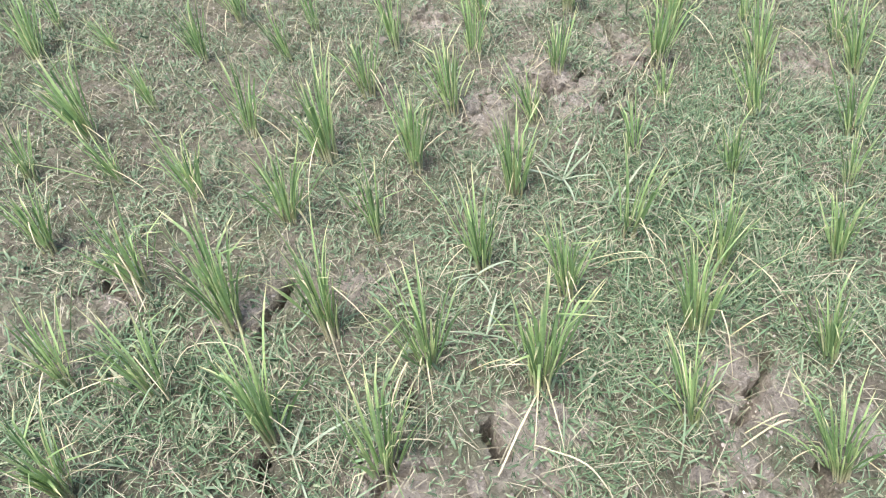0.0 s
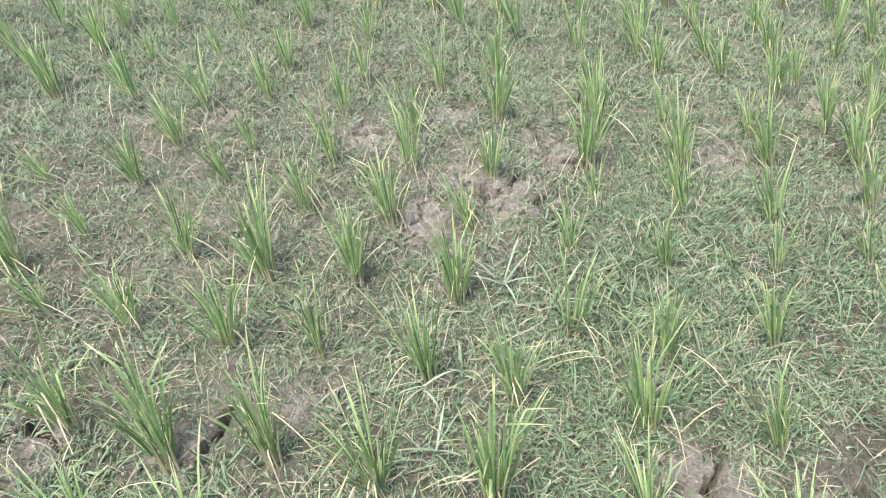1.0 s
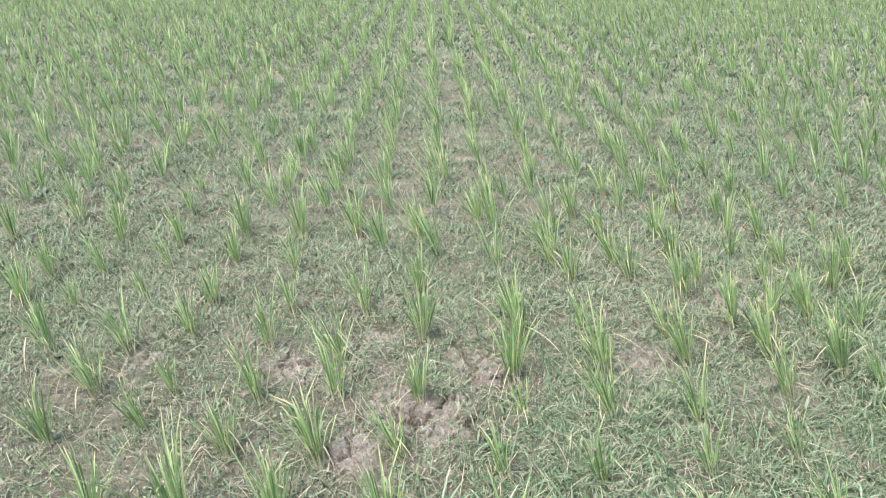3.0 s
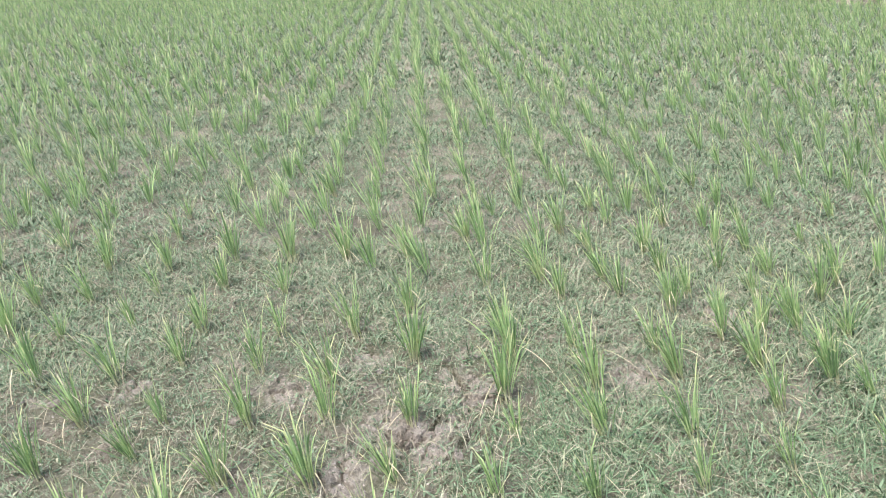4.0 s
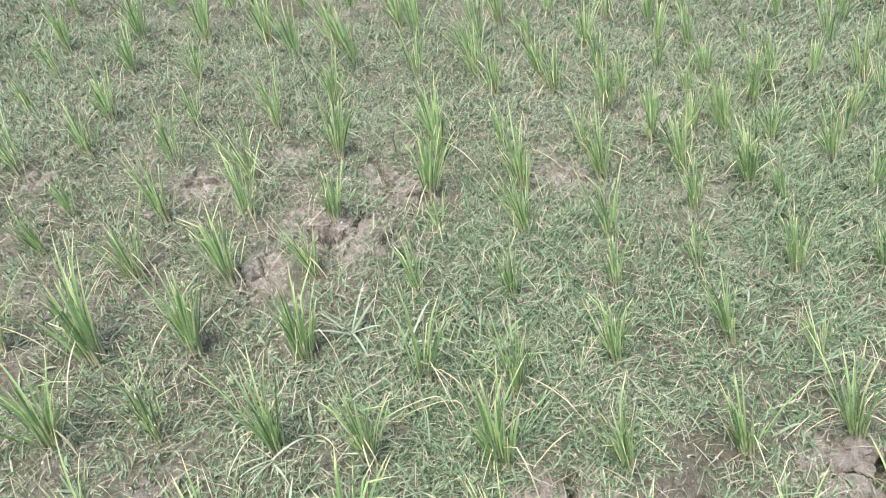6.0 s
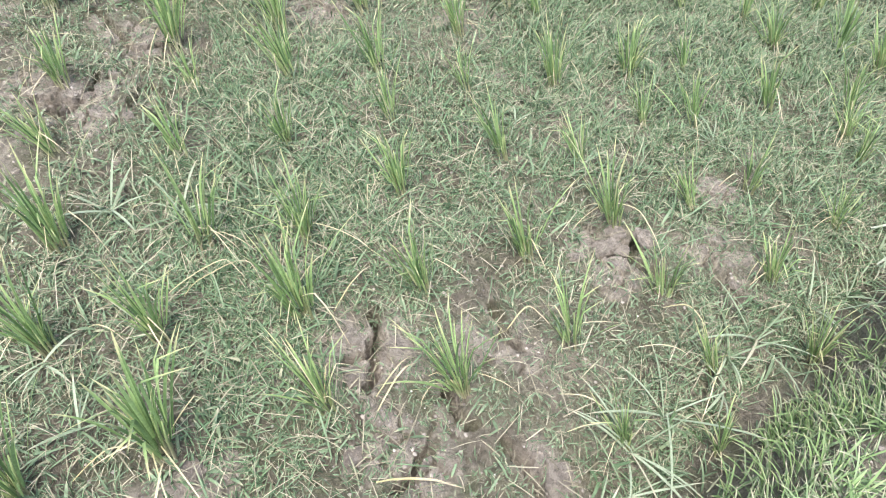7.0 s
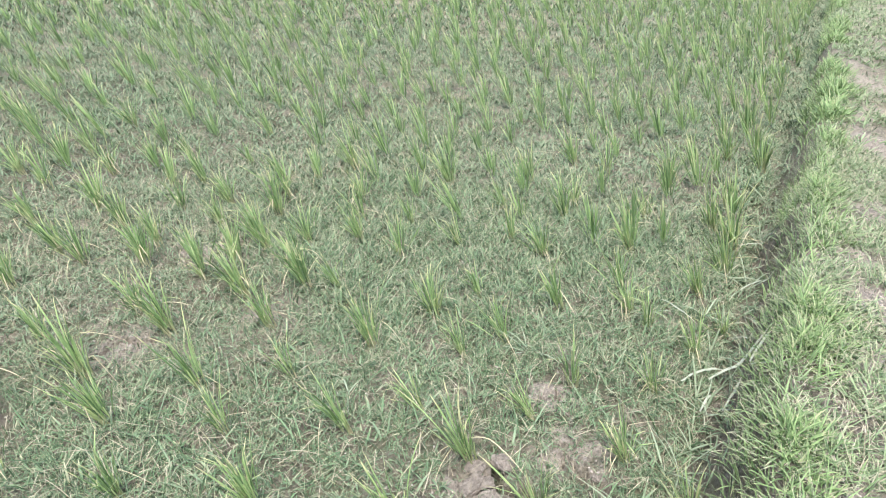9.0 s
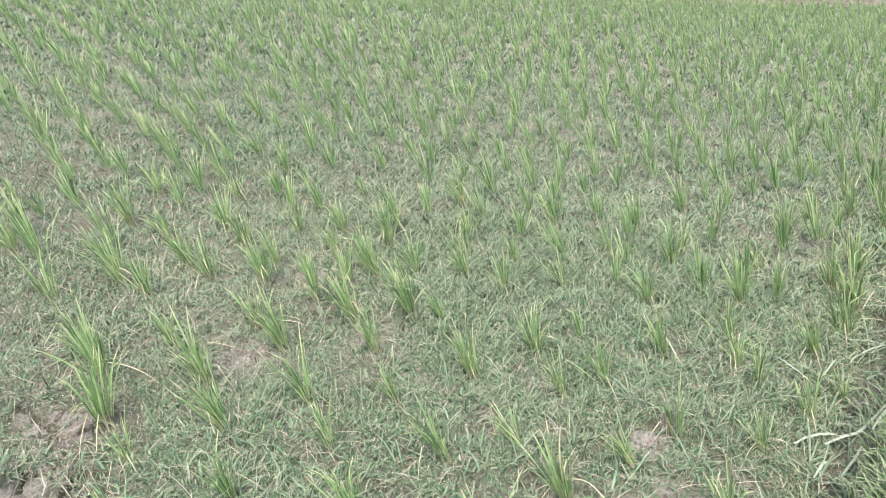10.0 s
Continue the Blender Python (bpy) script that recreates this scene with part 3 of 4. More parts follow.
for x, y in zip(lx[:SINGLE], ly[:SINGLE]):
    plant_at(float(x), float(y), float(rng.uniform(0.18, 0.27)), (-0.27 + rng.normal(0, 0.09), 0.25 + rng.normal(0, 0.09)))

# the far rows, too many to count
lx, ly = lx[SINGLE:], ly[SINGLE:]
away = np.hypot(lx, ly)
pieces = []
for k in range(12):
    r = np.random.default_rng(100 + k)
    base, turn, lean, bend, length, width = leaf_set(r, 28, 1.2)
    for lo, hi, levels, wider, use in ((0, 7, 4, 1.15, 28), (7, 30, 2, 1.6, 24)):
        mine = (np.arange(len(lx)) % 12 == k) & (away >= lo) & (away < hi)
        verts, corners, sizes, uv = ribbons(base[:use], turn[:use], lean[:use], bend[:use], length[:use], width[:use] * wider, levels)
        n = int(mine.sum())
        if not n:
            continue
        a, size = r.random(n) * 6.28, r.uniform(0.85, 1.2, n) * (1 + 0.2 * np.exp(-((lx[mine] * ACROSS[0] + ly[mine] * ACROSS[1]) / 1.0) ** 2))
        over = r.normal((-0.27, 0.25), 0.09, (n, 2))
        px, py, pz = verts[:, 0][None] * size[:, None], verts[:, 1][None] * size[:, None], verts[:, 2][None] * size[:, None]
        qx = px * np.cos(a)[:, None] - py * np.sin(a)[:, None] + pz * over[:, :1]
        qy = px * np.sin(a)[:, None] + py * np.cos(a)[:, None] + pz * over[:, 1:]
        spot = np.stack([qx + lx[mine][:, None], qy + ly[mine][:, None], pz + land_height(lx[mine], ly[mine])[:, None]], 2)
        m = len(verts)
        pieces.append((spot.reshape(-1, 3), (corners[None] + m * np.arange(n)[:, None]).ravel(), np.tile(sizes, n), np.tile(uv, (n, 1))))
verts, corners, sizes, uv = joined(pieces)
tagged(link_mesh("far_rice_plants", verts, corners, sizes, rice_far_mat, None, uv),
       "rows of young green rice plants farther out in the paddy", "rice plants", kind="stuff")


# ---- weeds, litter and crumbs ----
def strewn(count, x0, x1, y0, y1):
    return rng.uniform(x0, x1, count), rng.uniform(y0, y1, count)


def weed_chance(x, y):
    v = x * ACROSS[0] + y * ACROSS[1]
    cover = 0.8 * np.clip(0.5 * (np.hypot(x, y) - 2.2), 0, 1) + 0.55 * value_noise(x, y, 0.33, 21.0) + 1.15 * (value_noise(x, y, 0.1, 22.0) - 0.12)
    return np.clip(cover, 0, 1) * 0.9 * (1 - 0.5 * bareness(x, y)) * (1 - 0.25 * bareness(x, y, 1.9)) * np.where(v < 0.26, 0.9, 1.0) * np.where(crack_depth(x, y) > 0.02, 0.1, 1.0)


def lushness(x, y):
    """Where the weeds stand higher and greener."""
    out = 0.55 + 0.5 * value_noise(x, y, 0.5, 23.0)
    out = out + 0.45 * np.exp(-((x * ACROSS[0] + y * ACROSS[1] - 0.2) / 0.13) ** 2) + 0.35 * np.clip((x - 1.3) / 1.2, 0, 1) * np.exp(-((x - 2.2) ** 2 + (y - 1.5) ** 2) / 4)
    for cx, cy, r in ((0.45, 1.25, 0.4), (0.3, 0.75, 0.25), (-0.7, 0.65, 0.3), (1.0, 1.65, 0.5), (1.5, 1.35, 0.4), (2.3, 1.7, 0.6), (1.7, 2.3, 0.4)):
        out = out + 0.4 * np.exp(-((x - cx) ** 2 + (y - cy) ** 2) / r ** 2)
    return out


def weed_blades(x, y, blades, gather, length, width, levels):
    """Tufts of blades at x, y."""
    n = len(x) * blades
    cx, cy = np.repeat(x, blades) + rng.normal(0, gather, n), np.repeat(y, blades) + rng.normal(0, gather, n)
    big = np.repeat(np.minimum(lushness(x, y), 1.3) * (1 - 0.4 * bareness(x, y)), blades)
    base = np.stack([cx, cy, land_height(cx, cy) - 0.003], 1)
    return ribbons(base, rng.random(n) * 6.28, rng.uniform((0.4, 0.45, 0.4)[levels - 1], (1.1, 1.3, 1.35)[levels - 1], n), rng.uniform(-0.3, 2.2, n) * (0.1, 0.5, 1.0)[levels - 1], rng.uniform(*length, n) * big,
                   rng.uniform(*width, n), levels, 0.0, None, rng.normal(0, 0.6, n))


pieces, lush_pieces = [], []


def grow(x, y, *shape):
    """Weeds at these places: most of them dull, those of the lush patches a deeper green."""
    lush = rng.random(len(x)) < np.clip((lushness(x, y) - 0.85) * 1.5, 0, 0.55)
    pieces.append(weed_blades(x[~lush], y[~lush], *shape))
    lush_pieces.append(weed_blades(x[lush], y[lush], *shape))


for count, (x0, x1, y0, y1), lo, hi, shape in (
        (46000, (-2.4, 2.6, -0.6, 2.6), 0.0, 2.3, (11, 0.02, (0.018, 0.055), (0.0018, 0.0036), 3)),
        (64000, (-3.4, 3.6, -0.6, 3.5), 2.25, 3.6, (9, 0.022, (0.02, 0.065), (0.0024, 0.0048), 2)),
        (210000, (-7.6, 9.0, -1.4, 9.5), 3.5, 7.6, (6, 0.026, (0.025, 0.085), (0.0042, 0.009), 2)),
        (480000, (-22.0, 28.0, -3.0, 27.0), 7.4, 27.0, (3, 0.07, (0.05, 0.11), (0.028, 0.046), 1))):
    x, y = strewn(count, x0, x1, y0, y1)
    d = np.hypot(x - 0.1, y - 0.2) * (1 + rng.normal(0, 0.06, count))
    ok = inside_field(x, y) & (d >= lo) & (d < hi) & (rng.random(count) < weed_chance(x, y))
    grow(x[ok], y[ok], *shape)
# longer, wider blades here and there, and small oval leaflets close to the mud
for count, shape in ((6000, (3, 0.012, (0.07, 0.13), (0.003, 0.0056), 3)), (16000, (6, 0.02, (0.014, 0.03), (0.0045, 0.008), 3)),
                     (9000, (4, 0.022, (0.035, 0.075), (0.005, 0.0095), 3))):
    x, y = strewn(count, -1.7, 3.6, 0.2, 3.4)
    ok = inside_field(x, y) & (rng.random(count) < weed_chance(x, y) * 0.7)
    grow(x[ok], y[ok], *shape)
verts, corners, sizes, uv = joined(pieces)
tagged(link_mesh("field_weeds", verts, corners, sizes, weed_mat, None, uv), "carpet of short grey-green grassy weeds over dry mud", "weeds", kind="stuff")
verts, corners, sizes, uv = joined(lush_pieces)
tagged(link_mesh("lush_weeds", verts, corners, sizes, lush_mat, None, uv), "patches of taller deep green weeds between rice plants", "weeds", kind="stuff")

# the grass on the bund: bright tufts along its edge with earth between them, a dull trampled mat on top
def on_bund(u, v):
    return u * ALONG[0] + v * ACROSS[0], u * ALONG[1] + v * ACROSS[1]


def tufts(count, u0, u1, blades, length, width, levels, big_ones=((), (), ())):
    """Tufts of grass hanging over the bund's edge, each of its own size."""
    tu, tv, size = rng.uniform(u0, u1, count), rng.normal(-0.025, 0.06, count), rng.uniform(0.4, 1.2, count)
    tv = np.clip(tv, -0.2, 0.05)
    keep = rng.random(count) < np.clip((tu - 1.0) / 0.9, 0.15, 1) * np.clip(3.4 * value_noise(tu, tv, 0.24, 31.0) - 1.05, 0.04, 1)
    tu, tv, size = [np.concatenate(p) for p in zip((tu[keep], tv[keep], size[keep]), (*big_ones,))]
    number = np.maximum((blades * size ** 2).astype(int), 5)
    n = int(number.sum())
    big = np.repeat(size, number)
    du, dv = rng.normal(0, 0.034, n) * big, rng.normal(0, 0.028, n) * big
    x, y = on_bund(np.repeat(tu, number) + du, np.clip(np.repeat(tv, number) + dv, -9, 0.062))
    base = np.stack([x, y, land_height(x, y) - 0.004], 1)
    out = np.arctan2(-(du * ALONG[0] + dv * ACROSS[0]), du * ALONG[1] + dv * ACROSS[1]) + rng.normal(0, 1.3, n)
    lean = np.clip(0.2 + 9 * np.hypot(du, dv) / big * rng.uniform(0.3, 1.5, n), 0.05, 1.2)
    return ribbons(base, out, lean, rng.uniform(0.2, 1.4, n), rng.uniform(*length, n) * np.sqrt(big), rng.uniform(*width, n), levels, 0.0, None, rng.normal(0, 0.5, n))


# the largest tussocks: along the bund, across it, size
TUSSOCKS = np.array([(1.4, 0.0, 1.7), (1.34, 0.02, 1.3), (1.45, -0.03, 1.3), (1.76, -0.03, 1.6), (1.86, 0.02, 1.3), (2.1, -0.03, 1.5), (2.54, -0.03, 1.4),
                     (3.07, -0.04, 1.5), (3.6, -0.05, 1.5), (1.16, 0.0, 1.3), (1.0, 0.01, 1.2)]).T
pieces = [tufts(680, -0.6, 5.0, 32, (0.035, 0.1), (0.0026, 0.0062), 4, TUSSOCKS), tufts(1500, 5.0, 26.0, 30, (0.06, 0.15), (0.007, 0.012), 2), tufts(250, -6.0, -0.6, 20, (0.06, 0.15), (0.007, 0.012), 2)]
verts, corners, sizes, uv = joined(pieces)
tagged(link_mesh("bund_grass", verts, corners, sizes, bund_grass_mat, None, uv), "bright green grass tufts along the edge of an earth bank", "grass", kind="stuff")

pieces = []
for count, u0, u1, blades, length, width, levels in ((10500, -0.6, 4.5, 9, (0.025, 0.085), (0.0024, 0.0058), 3), (11000, 4.5, 26.0, 5, (0.04, 0.1), (0.007, 0.013), 2), (3500, -8.0, -0.6, 5, (0.04, 0.1), (0.007, 0.013), 2)):
    u, v = strewn(count, u0, u1, -0.75, 0.06)
    ok = rng.random(count) < np.clip(2.6 * value_noise(u, v, 0.16, 32.0) - 0.45, 0.08, 1) * (1 - 0.75 * trodden(u, v))
    n = int(ok.sum()) * blades
    x, y = on_bund(np.repeat(u[ok], blades) + rng.normal(0, 0.02, n), np.repeat(v[ok], blades) + rng.normal(0, 0.02, n))
    base = np.stack([x, y, land_height(x, y) - 0.002], 1)
    pieces.append(ribbons(base, rng.random(n) * 6.28, rng.uniform(0.6, 1.45, n), rng.uniform(-0.2, 1.0, n), rng.uniform(*length, n), rng.uniform(*width, n), levels, 0.0, None, rng.normal(0, 0.6, n)))
verts, corners, sizes, uv = joined(pieces)
tagged(link_mesh("trampled_grass", verts, corners, sizes, trampled_mat, None, uv), "dull trampled grass matted on top of the bank", "grass", kind="stuff")

# grass down the steep bank and in the ditch at its foot
pieces = []
for count, u0, u1, length, width, levels in ((620, -0.6, 6.0, (0.03, 0.1), (0.0028, 0.0065), 4), (5000, 6.0, 26.0, (0.06, 0.17), (0.007, 0.014), 2)):
    u, v = strewn(count, u0, u1, 0.07, 0.2)
    ok = rng.random(count) < np.clip((u - 0.6) / 1.6, 0.3, 1)
    u, v = u[ok], v[ok]
    n = len(u) * 7
    x, y = on_bund(np.repeat(u, 7) + rng.normal(0, 0.015, n), np.repeat(v, 7) + rng.normal(0, 0.01, n))
    base = np.stack([x, y, land_height(x, y) - 0.004], 1)
    pieces.append(ribbons(base, rng.random(n) * 6.28, rng.uniform(0.4, 1.4, n), rng.uniform(0.2, 1.3, n), rng.uniform(*length, n), rng.uniform(*width, n), levels, 0.0, None, rng.normal(0, 0.5, n)))
verts, corners, sizes, uv = joined(pieces)
tagged(link_mesh("bank_grass", verts, corners, sizes, weed_mat, None, uv), "dull green grass on the steep side of the bank", "grass", kind="stuff")

# grass on the far bank
t = rng.random(24000)
x = np.interp(t, [0, 0.3, 0.55, 0.75, 1], [9.0, 11.6, 15.5, 22.0, 32.0]) + rng.normal(0, 0.4, 24000)
y = np.interp(t, [0, 0.3, 0.55, 0.75, 1], [26.0, 17.2, 10.8, 9.1, 7.8]) + rng.normal(0, 0.4, 24000)
base = np.stack([x, y, np.full(24000, 0.2)], 1)
verts, corners, sizes, uv = ribbons(base, rng.random(24000) * 6.28, rng.uniform(0.1, 0.8, 24000), rng.uniform(0.2, 1, 24000), rng.uniform(0.1, 0.3, 24000), rng.uniform(0.012, 0.026, 24000), 2)
tagged(link_mesh("far_bank_grass", verts, corners, sizes, bund_grass_mat, None, uv), "pale green grass on the distant bank", "grass", kind="stuff")

# straw: dead blades lying about the field and, thicker, on the trodden top of the bund
x, y = strewn(7500, -1.6, 3.6, 0.2, 3.4)
ok = inside_field(x, y)
u, v = strewn(3600, 0.2, 7.0, -0.7, -0.06)
x = np.concatenate([x[ok], u * ALONG[0] + v * ACROSS[0]])
y = np.concatenate([y[ok], u * ALONG[1] + v * ACROSS[1]])
n = len(x)
base = np.stack([x, y, land_height(x, y) + rng.uniform(0.004, 0.03, n)], 1)
verts, corners, sizes, uv = ribbons(base, rng.random(n) * 6.28, rng.uniform(0.9, 1.45, n), rng.uniform(-0.2, 0.9, n), rng.uniform(0.025, 0.11, n), rng.uniform(0.0013, 0.0032, n), 5, 0.0, None, rng.normal(0, 0.5, n))
fibres = [(verts, corners, sizes, uv)]
# thin curled fibres and dead stems woven through the weeds
x, y = strewn(23000, -1.6, 3.6, 0.2, 3.4)
ok = inside_field(x, y) & (rng.random(23000) < 0.2 + 0.55 * value_noise(x, y, 0.15, 51.0))
x, y = x[ok], y[ok]
n = len(x)
base = np.stack([x, y, land_height(x, y) + rng.uniform(0.002, 0.035, n)], 1)
fibres.append(ribbons(base, rng.random(n) * 6.28, rng.uniform(0.3, 1.3, n), rng.uniform(0.3, 2.2, n), rng.uniform(0.025, 0.085, n), rng.uniform(0.0011, 0.0024, n), 4, 0.0, None, rng.normal(0, 0.9, n)))
# farther out, only the thicker dead stems show
x, y = strewn(60000, -6.0, 8.0, 0.5, 8.5)
d = np.hypot(x - 0.1, y - 0.2)
ok = inside_field(x, y) & (d > 3.2) & (d < 8.0) & (rng.random(60000) < 0.5 * value_noise(x, y, 0.3, 52.0) - 0.12)
x, y = x[ok], y[ok]
n = len(x)
base = np.stack([x, y, land_height(x, y) + rng.uniform(0.005, 0.05, n)], 1)
fibres.append(ribbons(base, rng.random(n) * 6.28, rng.uniform(0.3, 1.3, n), rng.uniform(0.2, 1.2, n), rng.uniform(0.04, 0.11, n), rng.uniform(0.002, 0.0042, n), 2, 0.0, None, rng.normal(0, 0.9, n)))
verts, corners, sizes, uv = joined(fibres)
tagged(link_mesh("straw_litter", verts, corners, sizes, straw_mat, None, uv), "scattered pale dead straw lying on the mud", "straw", kind="stuff")

# crumbs of dry mud, and pale specks of shell and chaff
BLOB = np.array([(1, 0, 0), (0.3, 0.9, 0.1), (-0.8, 0.6, 0), (-0.9, -0.5, 0.1), (0.2, -1, 0), (0.35, 0.1, 0.75), (-0.4, -0.1, 0.65)])
BLOB_FACES = np.array([(0, 1, 5), (1, 2, 5), (2, 6, 5), (2, 3, 6), (3, 4, 6), (4, 5, 6), (4, 0, 5)])


def lumps(x, y, size):
    n = len(x)
    a = rng.random(n) * 6.28
    w = BLOB[None] * size[:, None, None] * rng.uniform(0.65, 1.25, (n, 7, 3))
    px = w[..., 0] * np.cos(a)[:, None] - w[..., 1] * np.sin(a)[:, None] + x[:, None]
    py = w[..., 0] * np.sin(a)[:, None] + w[..., 1] * np.cos(a)[:, None] + y[:, None]
    pz = w[..., 2] + land_height(x, y)[:, None] - 0.15 * size[:, None]
    corners = (BLOB_FACES[None] + 7 * np.arange(n)[:, None, None]).ravel()
    return np.stack([px, py, pz], 2).reshape(-1, 3), corners, np.full(7 * n, 3)


x, y = strewn(60000, -1.6, 3.0, 0.3, 3.0)
ok = inside_field(x, y) & (rng.random(60000) < 0.08 + 0.5 * bareness(x, y))
u, v = strewn(9000, 0.3, 4.5, -0.7, 0.0)
x, y = np.concatenate([x[ok], u * ALONG[0] + v * ACROSS[0]]), np.concatenate([y[ok], u * ALONG[1] + v * ACROSS[1]])
crumb = Mat("mud_crumb")
crumb.link(crumb.ramp(crumb.node("NewGeometry").outputs["Random Per Island"], (0, (0.17, 0.145, 0.125)), (0.7, (0.33, 0.285, 0.245)), (1, (0.43, 0.38, 0.33))), crumb.bsdf.inputs["Base Color"])
crumb.bsdf.inputs["Roughness"].default_value = 0.95
crumb.bump(crumb.noise(300.0, 4.0), 0.6, 0.002)
verts, corners, sizes = lumps(x, y, np.minimum(rng.gamma(2.0, 0.0013, len(x)) + 0.0013, 0.006))
tagged(link_mesh("mud_crumbs", verts, corners, sizes, crumb.mat, None, None, False), "loose crumbs of dried mud", "soil", kind="stuff")
speck = Mat("shell_speck")
speck.link(speck.ramp(speck.node("NewGeometry").outputs["Random Per Island"], (0, (0.42, 0.38, 0.32)), (1, (0.66, 0.62, 0.55))), speck.bsdf.inputs["Base Color"])
speck.bsdf.inputs["Roughness"].default_value = 0.7
x, y = strewn(16000, -1.6, 3.4, 0.3, 3.2)
ok = inside_field(x, y) & (rng.random(16000) < 0.06 + 0.05 * bareness(x, y))
verts, corners, sizes = lumps(x[ok], y[ok], np.minimum(rng.gamma(2.0, 0.0009, int(ok.sum())) + 0.001, 0.0035))
tagged(link_mesh("pale_specks", verts, corners, sizes, speck.mat, None, None, False), "pale specks of chaff and broken shell on mud", "debris", kind="stuff")


# ---- clods: broken blocks of the dried crust ----
def mud_clod(x, y, wide, seed):
    r = np.random.default_rng(seed)
    bm = bmesh.new()
    bmesh.ops.create_icosphere(bm, subdivisions=3, radius=1.0)
    squash = Vector((wide * r.uniform(0.42, 0.6), wide * r.uniform(0.3, 0.5), wide * r.uniform(0.16, 0.24)))
    off = Vector(r.uniform(-50, 50, 3))
    for vert in bm.verts:
        p = vert.co.copy()
        vert.co = Vector([math.copysign(abs(c) ** 0.7, c) for c in p])
        vert.co *= 0.9 + 0.35 * noise.noise(p * 1.3 + off) + 0.16 * noise.noise(p * 3.7 + off) + 0.08 * noise.noise(p * 9.0 + off)
        vert.co = Vector((vert.co.x * squash.x, vert.co.y * squash.y, vert.co.z * squash.z))
    me = bpy.data.meshes.new("mud_clod")
    bm.to_mesh(me)
    bm.free()
    me.materials.append(clod_mat)
    ob = new("mud_clod", me)
    ob.matrix_basis = pose(x, y, float(land_height(x, y)) + 0.02 * wide, r.uniform(-12, 12), r.uniform(-12, 12), r.uniform(0, 360))
    return tagged(ob, "broken block of pale grey-brown dried mud", "clod", "clods of dried mud")


clod_mat = soil_material("clod_crust", (0.45, 0.385, 0.325), (0.33, 0.28, 0.235), (0.2, 0.19, 0.14), 0.2)
r = np.random.default_rng(55)
placed = []
for cx, cy, size in BARE:
    for k in range(2 if size > 0.12 else 1):
        x, y = cx + r.normal(0, 0.45 * size), cy + r.normal(0, 0.45 * size)
        wide = r.uniform(0.025, 0.055)
        if crack_depth(np.array(x), np.array(y)) < 0.01 and all(math.hypot(x - a, y - b) > 0.06 for a, b in placed) and min(math.hypot(x - a, y - b) for a, b in hills) > 0.05:
            placed.append((x, y))
            mud_clod(x, y, wide, len(placed))
for x, y, wide in ((1.31, 1.0, 0.085), (1.36, 1.03, 0.07), (1.43, 0.98, 0.075), (0.55, 0.97, 0.08), (0.64, 0.9, 0.085), (0.53, 0.88, 0.06), (0.83, 0.5, 0.08), (0.16, 1.95, 0.07), (0.07, 1.87, 0.075)):
    placed.append((x, y))
    mud_clod(x, y, wide, len(placed))


# ---- broad-leaved weeds, one by one ----
def broad_weed(x, y, seed, leaves, reach, label):
    r = np.random.default_rng(seed)
    weed = tagged(new("broad_weed"), label, "weed", "broad-leaved weeds")
    weed.location = (x, y, float(land_height(x, y)) - 0.004)
    for k in range(leaves):
        turn = np.array([k * 2.4 + r.normal(0, 1.0)])
        verts, corners, sizes, uv = ribbons(np.array([[0, 0, r.uniform(0, 0.03)]]), turn, r.uniform(0.75, 1.35, 1), r.uniform(0.3, 1.1, 1),
                                            reach * r.uniform(0.45, 1.15, 1), r.uniform(0.004, 0.0085, 1), 7, 0.3, None, r.normal(0, 0.5, 1))
        link_mesh("leaf", verts, corners, sizes, broad_leaf_mat, weed, uv)
    return weed


for k, (x, y, leaves, reach) in enumerate([(0.15, 1.48, 8, 0.17), (0.3, 1.44, 6, 0.16), (2.42, 2.14, 11, 0.17), (1.9, 1.23, 8, 0.15), (-0.04, 1.12, 5, 0.15), (1.3, 1.5, 6, 0.14),
                                           (-0.35, 0.62, 6, 0.16), (0.0, 0.95, 6, 0.13), (2.45, 1.05, 7, 0.15), (1.75, 2.7, 6, 0.16)]):
    broad_weed(x, y, 300 + k, leaves, reach, "blue-green weed with broad drooping grassy leaves")
for k in range(38):
    u, v = 0.75 + 0.13 * k + rng.uniform(-0.06, 0.06), rng.uniform(0.1, 0.26)
    broad_weed(float(u * ALONG[0] + v * ACROSS[0]), float(u * ALONG[1] + v * ACROSS[1]), 400 + k, 6 + k % 4, 0.15 + 0.02 * (k % 5), "sprawling pale broad-bladed grass in the ditch below the bank")


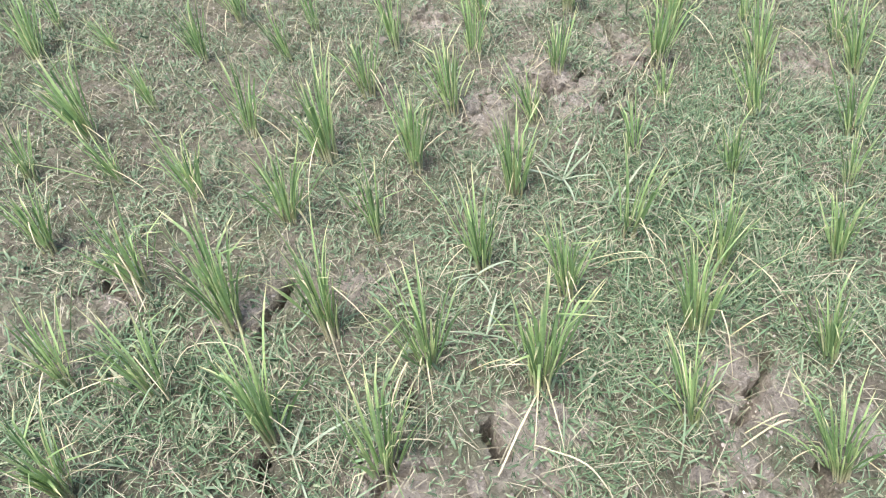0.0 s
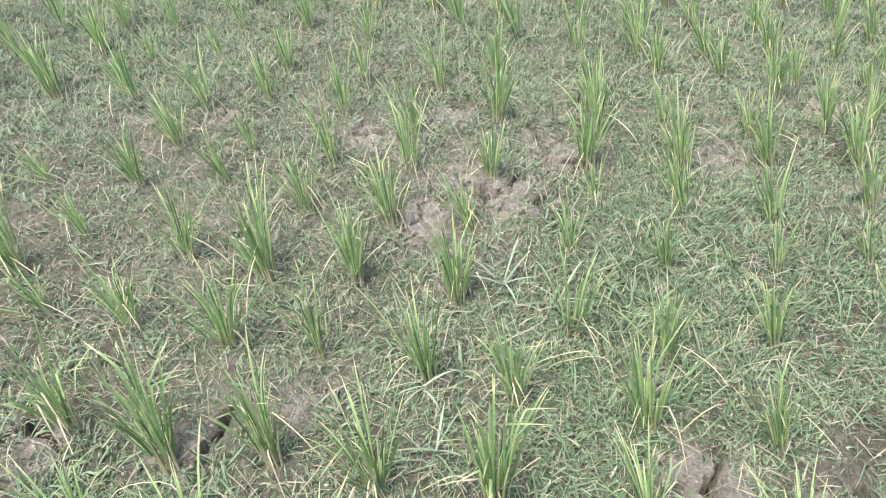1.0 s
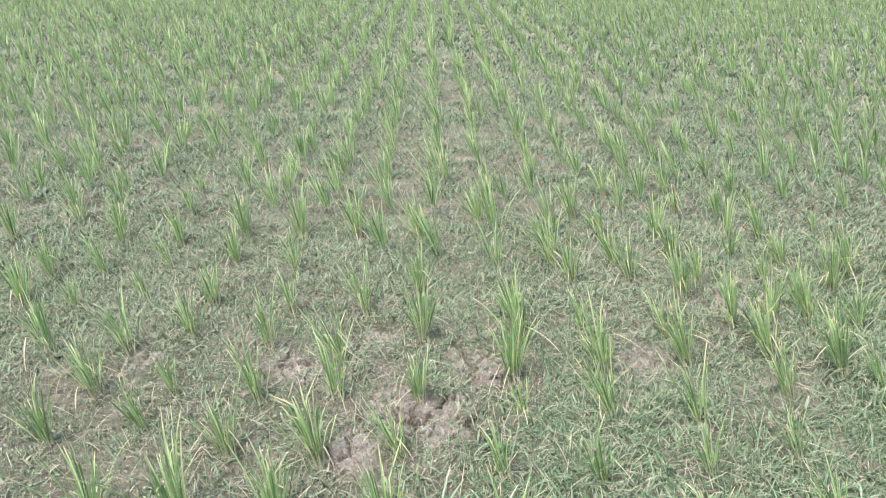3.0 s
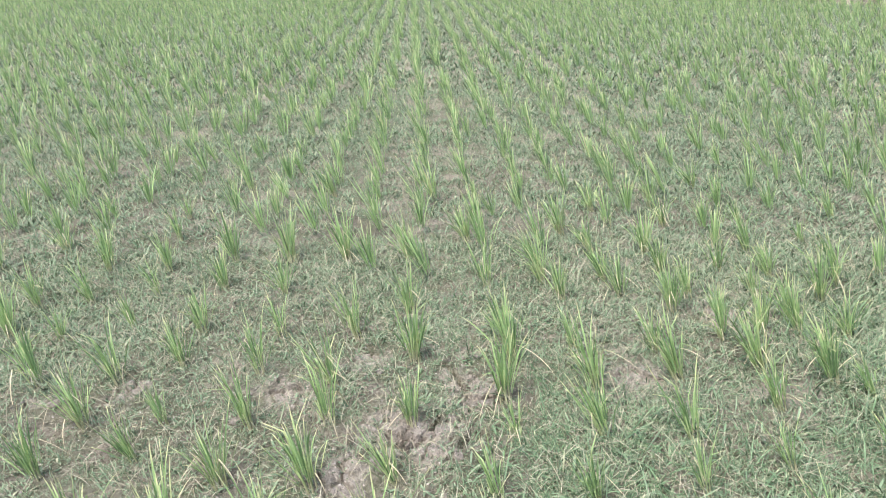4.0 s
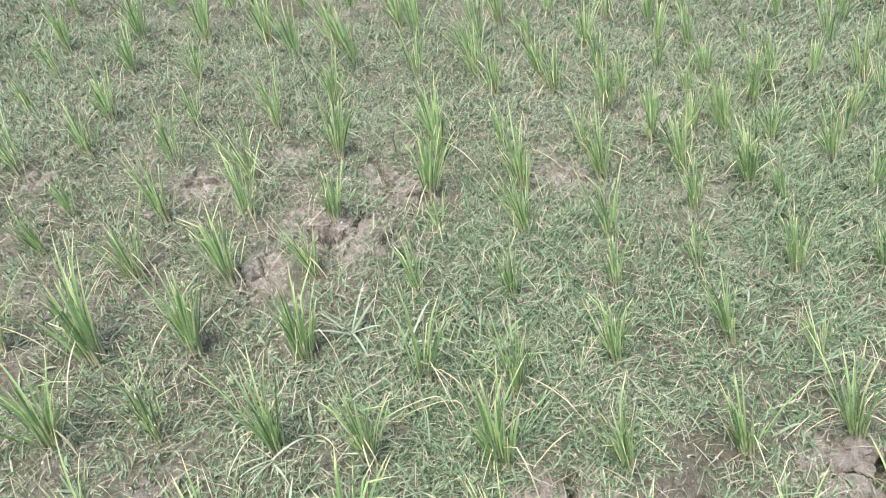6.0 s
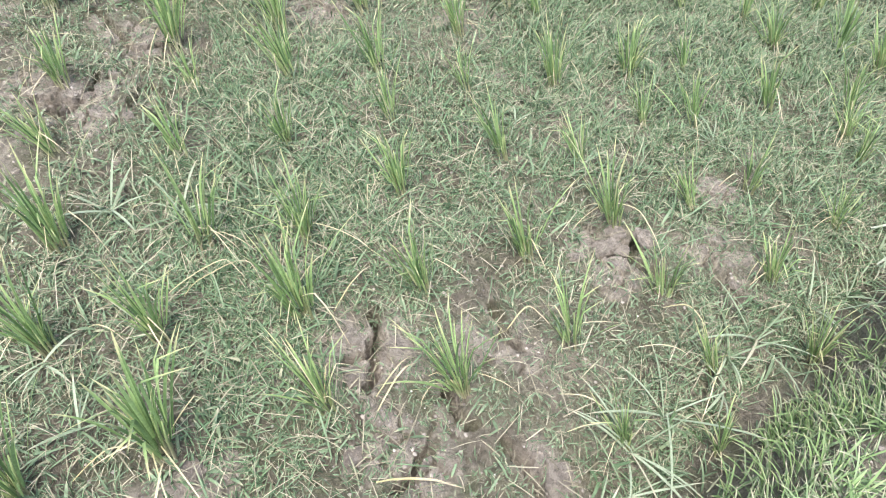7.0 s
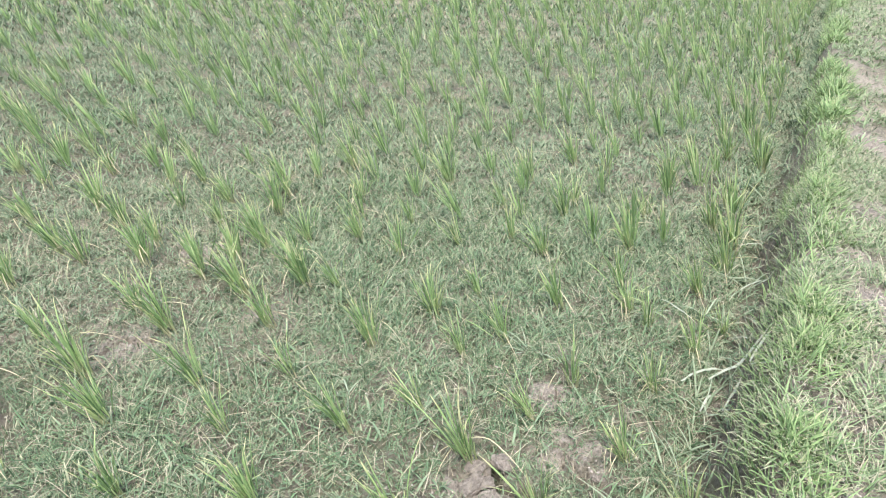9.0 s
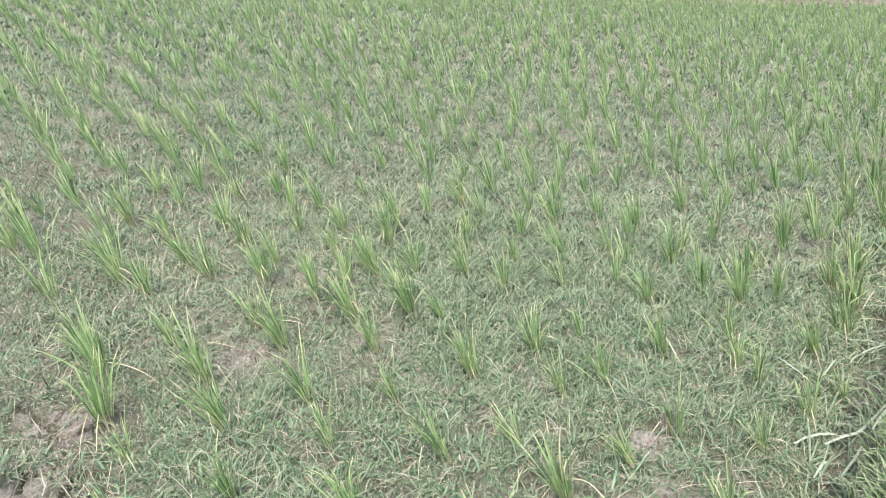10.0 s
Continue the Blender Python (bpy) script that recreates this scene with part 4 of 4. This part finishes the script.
# ---- dead rice leaves lying across the weeds ----
def dead_leaf(width, line, lift=0.02, material=dry_leaf_mat, label="long straw-yellow dead rice leaf lying over weeds"):
    """A long dry blade, arched a little off the ground along a bent line."""
    pts = np.array([(x, y) for x, y in line])
    k = np.linspace(0, 1, len(pts))
    s = np.linspace(0, 1, 13)
    x, y = np.interp(s, k, pts[:, 0]), np.interp(s, k, pts[:, 1])
    for _ in range(2):
        x[1:-1], y[1:-1] = (x[:-2] + 2 * x[1:-1] + x[2:]) / 4, (y[:-2] + 2 * y[1:-1] + y[2:]) / 4
    z = np.maximum(float(land_height(x.mean(), y.mean())), land_height(x, y)) + lift + 0.035 * np.sin(np.pi * s)
    way = np.gradient(np.stack([x, y], 1), axis=0)
    side = np.stack([-way[:, 1], way[:, 0], np.zeros(13)], 1) / np.linalg.norm(way, axis=1)[:, None]
    half = width * 0.36 * (0.45 + 0.9 * s - 1.25 * s ** 3)[:, None]
    mid = np.stack([x, y, z], 1)
    rise = np.array([0, 0, 0.35]) * half
    verts = np.stack([mid - half * side + rise, mid, mid + half * side + rise], 1).reshape(-1, 3)
    corners = np.array([(3 * r + c, 3 * r + c + 1, 3 * r + c + 4, 3 * r + c + 3) for r in range(12) for c in (0, 1)]).ravel()
    uv = np.stack([np.tile([0.0, 0.5, 1.0], 13), np.repeat(s, 3)], 1)
    return tagged(link_mesh("dead_leaf", verts, corners, np.full(24, 4), material, None, uv), label, "leaf", "dead leaves")


for width, line in (
    (0.0050, [(-0.852, 0.637), (-0.741, 0.697), (-0.690, 0.723)]),
    (0.0030, [(-0.827, 0.601), (-0.793, 0.583), (-0.744, 0.511)]),
    (0.0040, [(-0.641, 0.707), (-0.637, 0.806), (-0.518, 0.830), (-0.456, 0.738)]),
    (0.0090, [(0.056, 0.634), (0.092, 0.739), (0.125, 0.833)]),
    (0.0070, [(0.122, 0.714), (0.223, 0.678), (0.283, 0.630)]),
    (0.0050, [(0.008, 0.867), (0.075, 0.865), (0.104, 0.883)]),
    (0.0070, [(0.535, 0.775), (0.597, 0.821), (0.663, 0.850)]),
    (0.0040, [(0.246, 1.193), (0.293, 1.209), (0.402, 1.236), (0.419, 1.171)]),
    (0.0050, [(0.330, 1.344), (0.431, 1.268)]),
    (0.0050, [(0.542, 1.041), (0.673, 1.132)]),
    (0.0050, [(0.049, 1.177), (0.115, 1.111)]),
    (0.0070, [(1.377, 1.129), (1.434, 1.042), (1.420, 0.894)]),
    (0.0070, [(0.895, 0.850), (0.957, 0.876), (0.998, 0.812)]),
    (0.0050, [(-0.027, 0.854), (0.043, 0.876), (0.095, 0.866)]),
    (0.0090, [(0.477, 0.644), (0.546, 0.609), (0.635, 0.563)]),
    (0.0050, [(0.219, 1.212), (0.351, 1.248), (0.387, 1.194)]),
    (0.0050, [(0.545, 0.806), (0.658, 0.869)]),
    (0.0060, [(0.928, 0.663), (1.011, 0.580)]),
    (0.0050, [(0.900, 0.584), (1.004, 0.549)]),
    (0.0060, [(1.323, 0.770), (1.370, 0.735), (1.385, 0.652)]),
    (0.0050, [(1.177, 0.697), (1.294, 0.621)]),
    (0.0060, [(1.388, 0.602), (1.291, 0.544), (1.221, 0.483)]),
    (0.0050, [(0.299, 1.373), (0.397, 1.276)])):
    dead_leaf(width, line)

# broad withered blades of grass fallen from the bund into the ditch
for width, line in (
    (0.012, [(2.16, 0.77), (2.29, 0.73), (2.38, 0.68)]),
    (0.013, [(2.26, 0.71), (2.35, 0.66), (2.42, 0.61)]),
    (0.011, [(2.12, 0.62), (2.09, 0.59), (2.07, 0.56)]),
    (0.010, [(2.12, 0.58), (2.11, 0.53), (2.09, 0.49)]),
    (0.010, [(2.10, 0.67), (2.15, 0.67), (2.20, 0.66)]),
    (0.010, [(2.27, 0.61), (2.34, 0.61), (2.38, 0.60)]),
    (0.009, [(2.12, 0.61), (2.21, 0.61), (2.29, 0.62)]),
    (0.009, [(2.55, 0.74), (2.54, 0.69), (2.52, 0.64)]),
    (0.009, [(3.36, 1.04), (3.44, 0.96), (3.40, 0.84)]),
    (0.008, [(2.89, 0.87), (3.02, 0.83), (3.08, 0.77)]),
    (0.009, [(2.56, 1.05), (2.49, 0.96), (2.50, 0.86)]),
    (0.009, [(3.96, 1.09), (3.95, 0.99), (3.84, 0.92)])):
    dead_leaf(1.6 * width, line, 0.02, withered_mat, "broad pale grey-green withered grass blade fallen into the ditch")
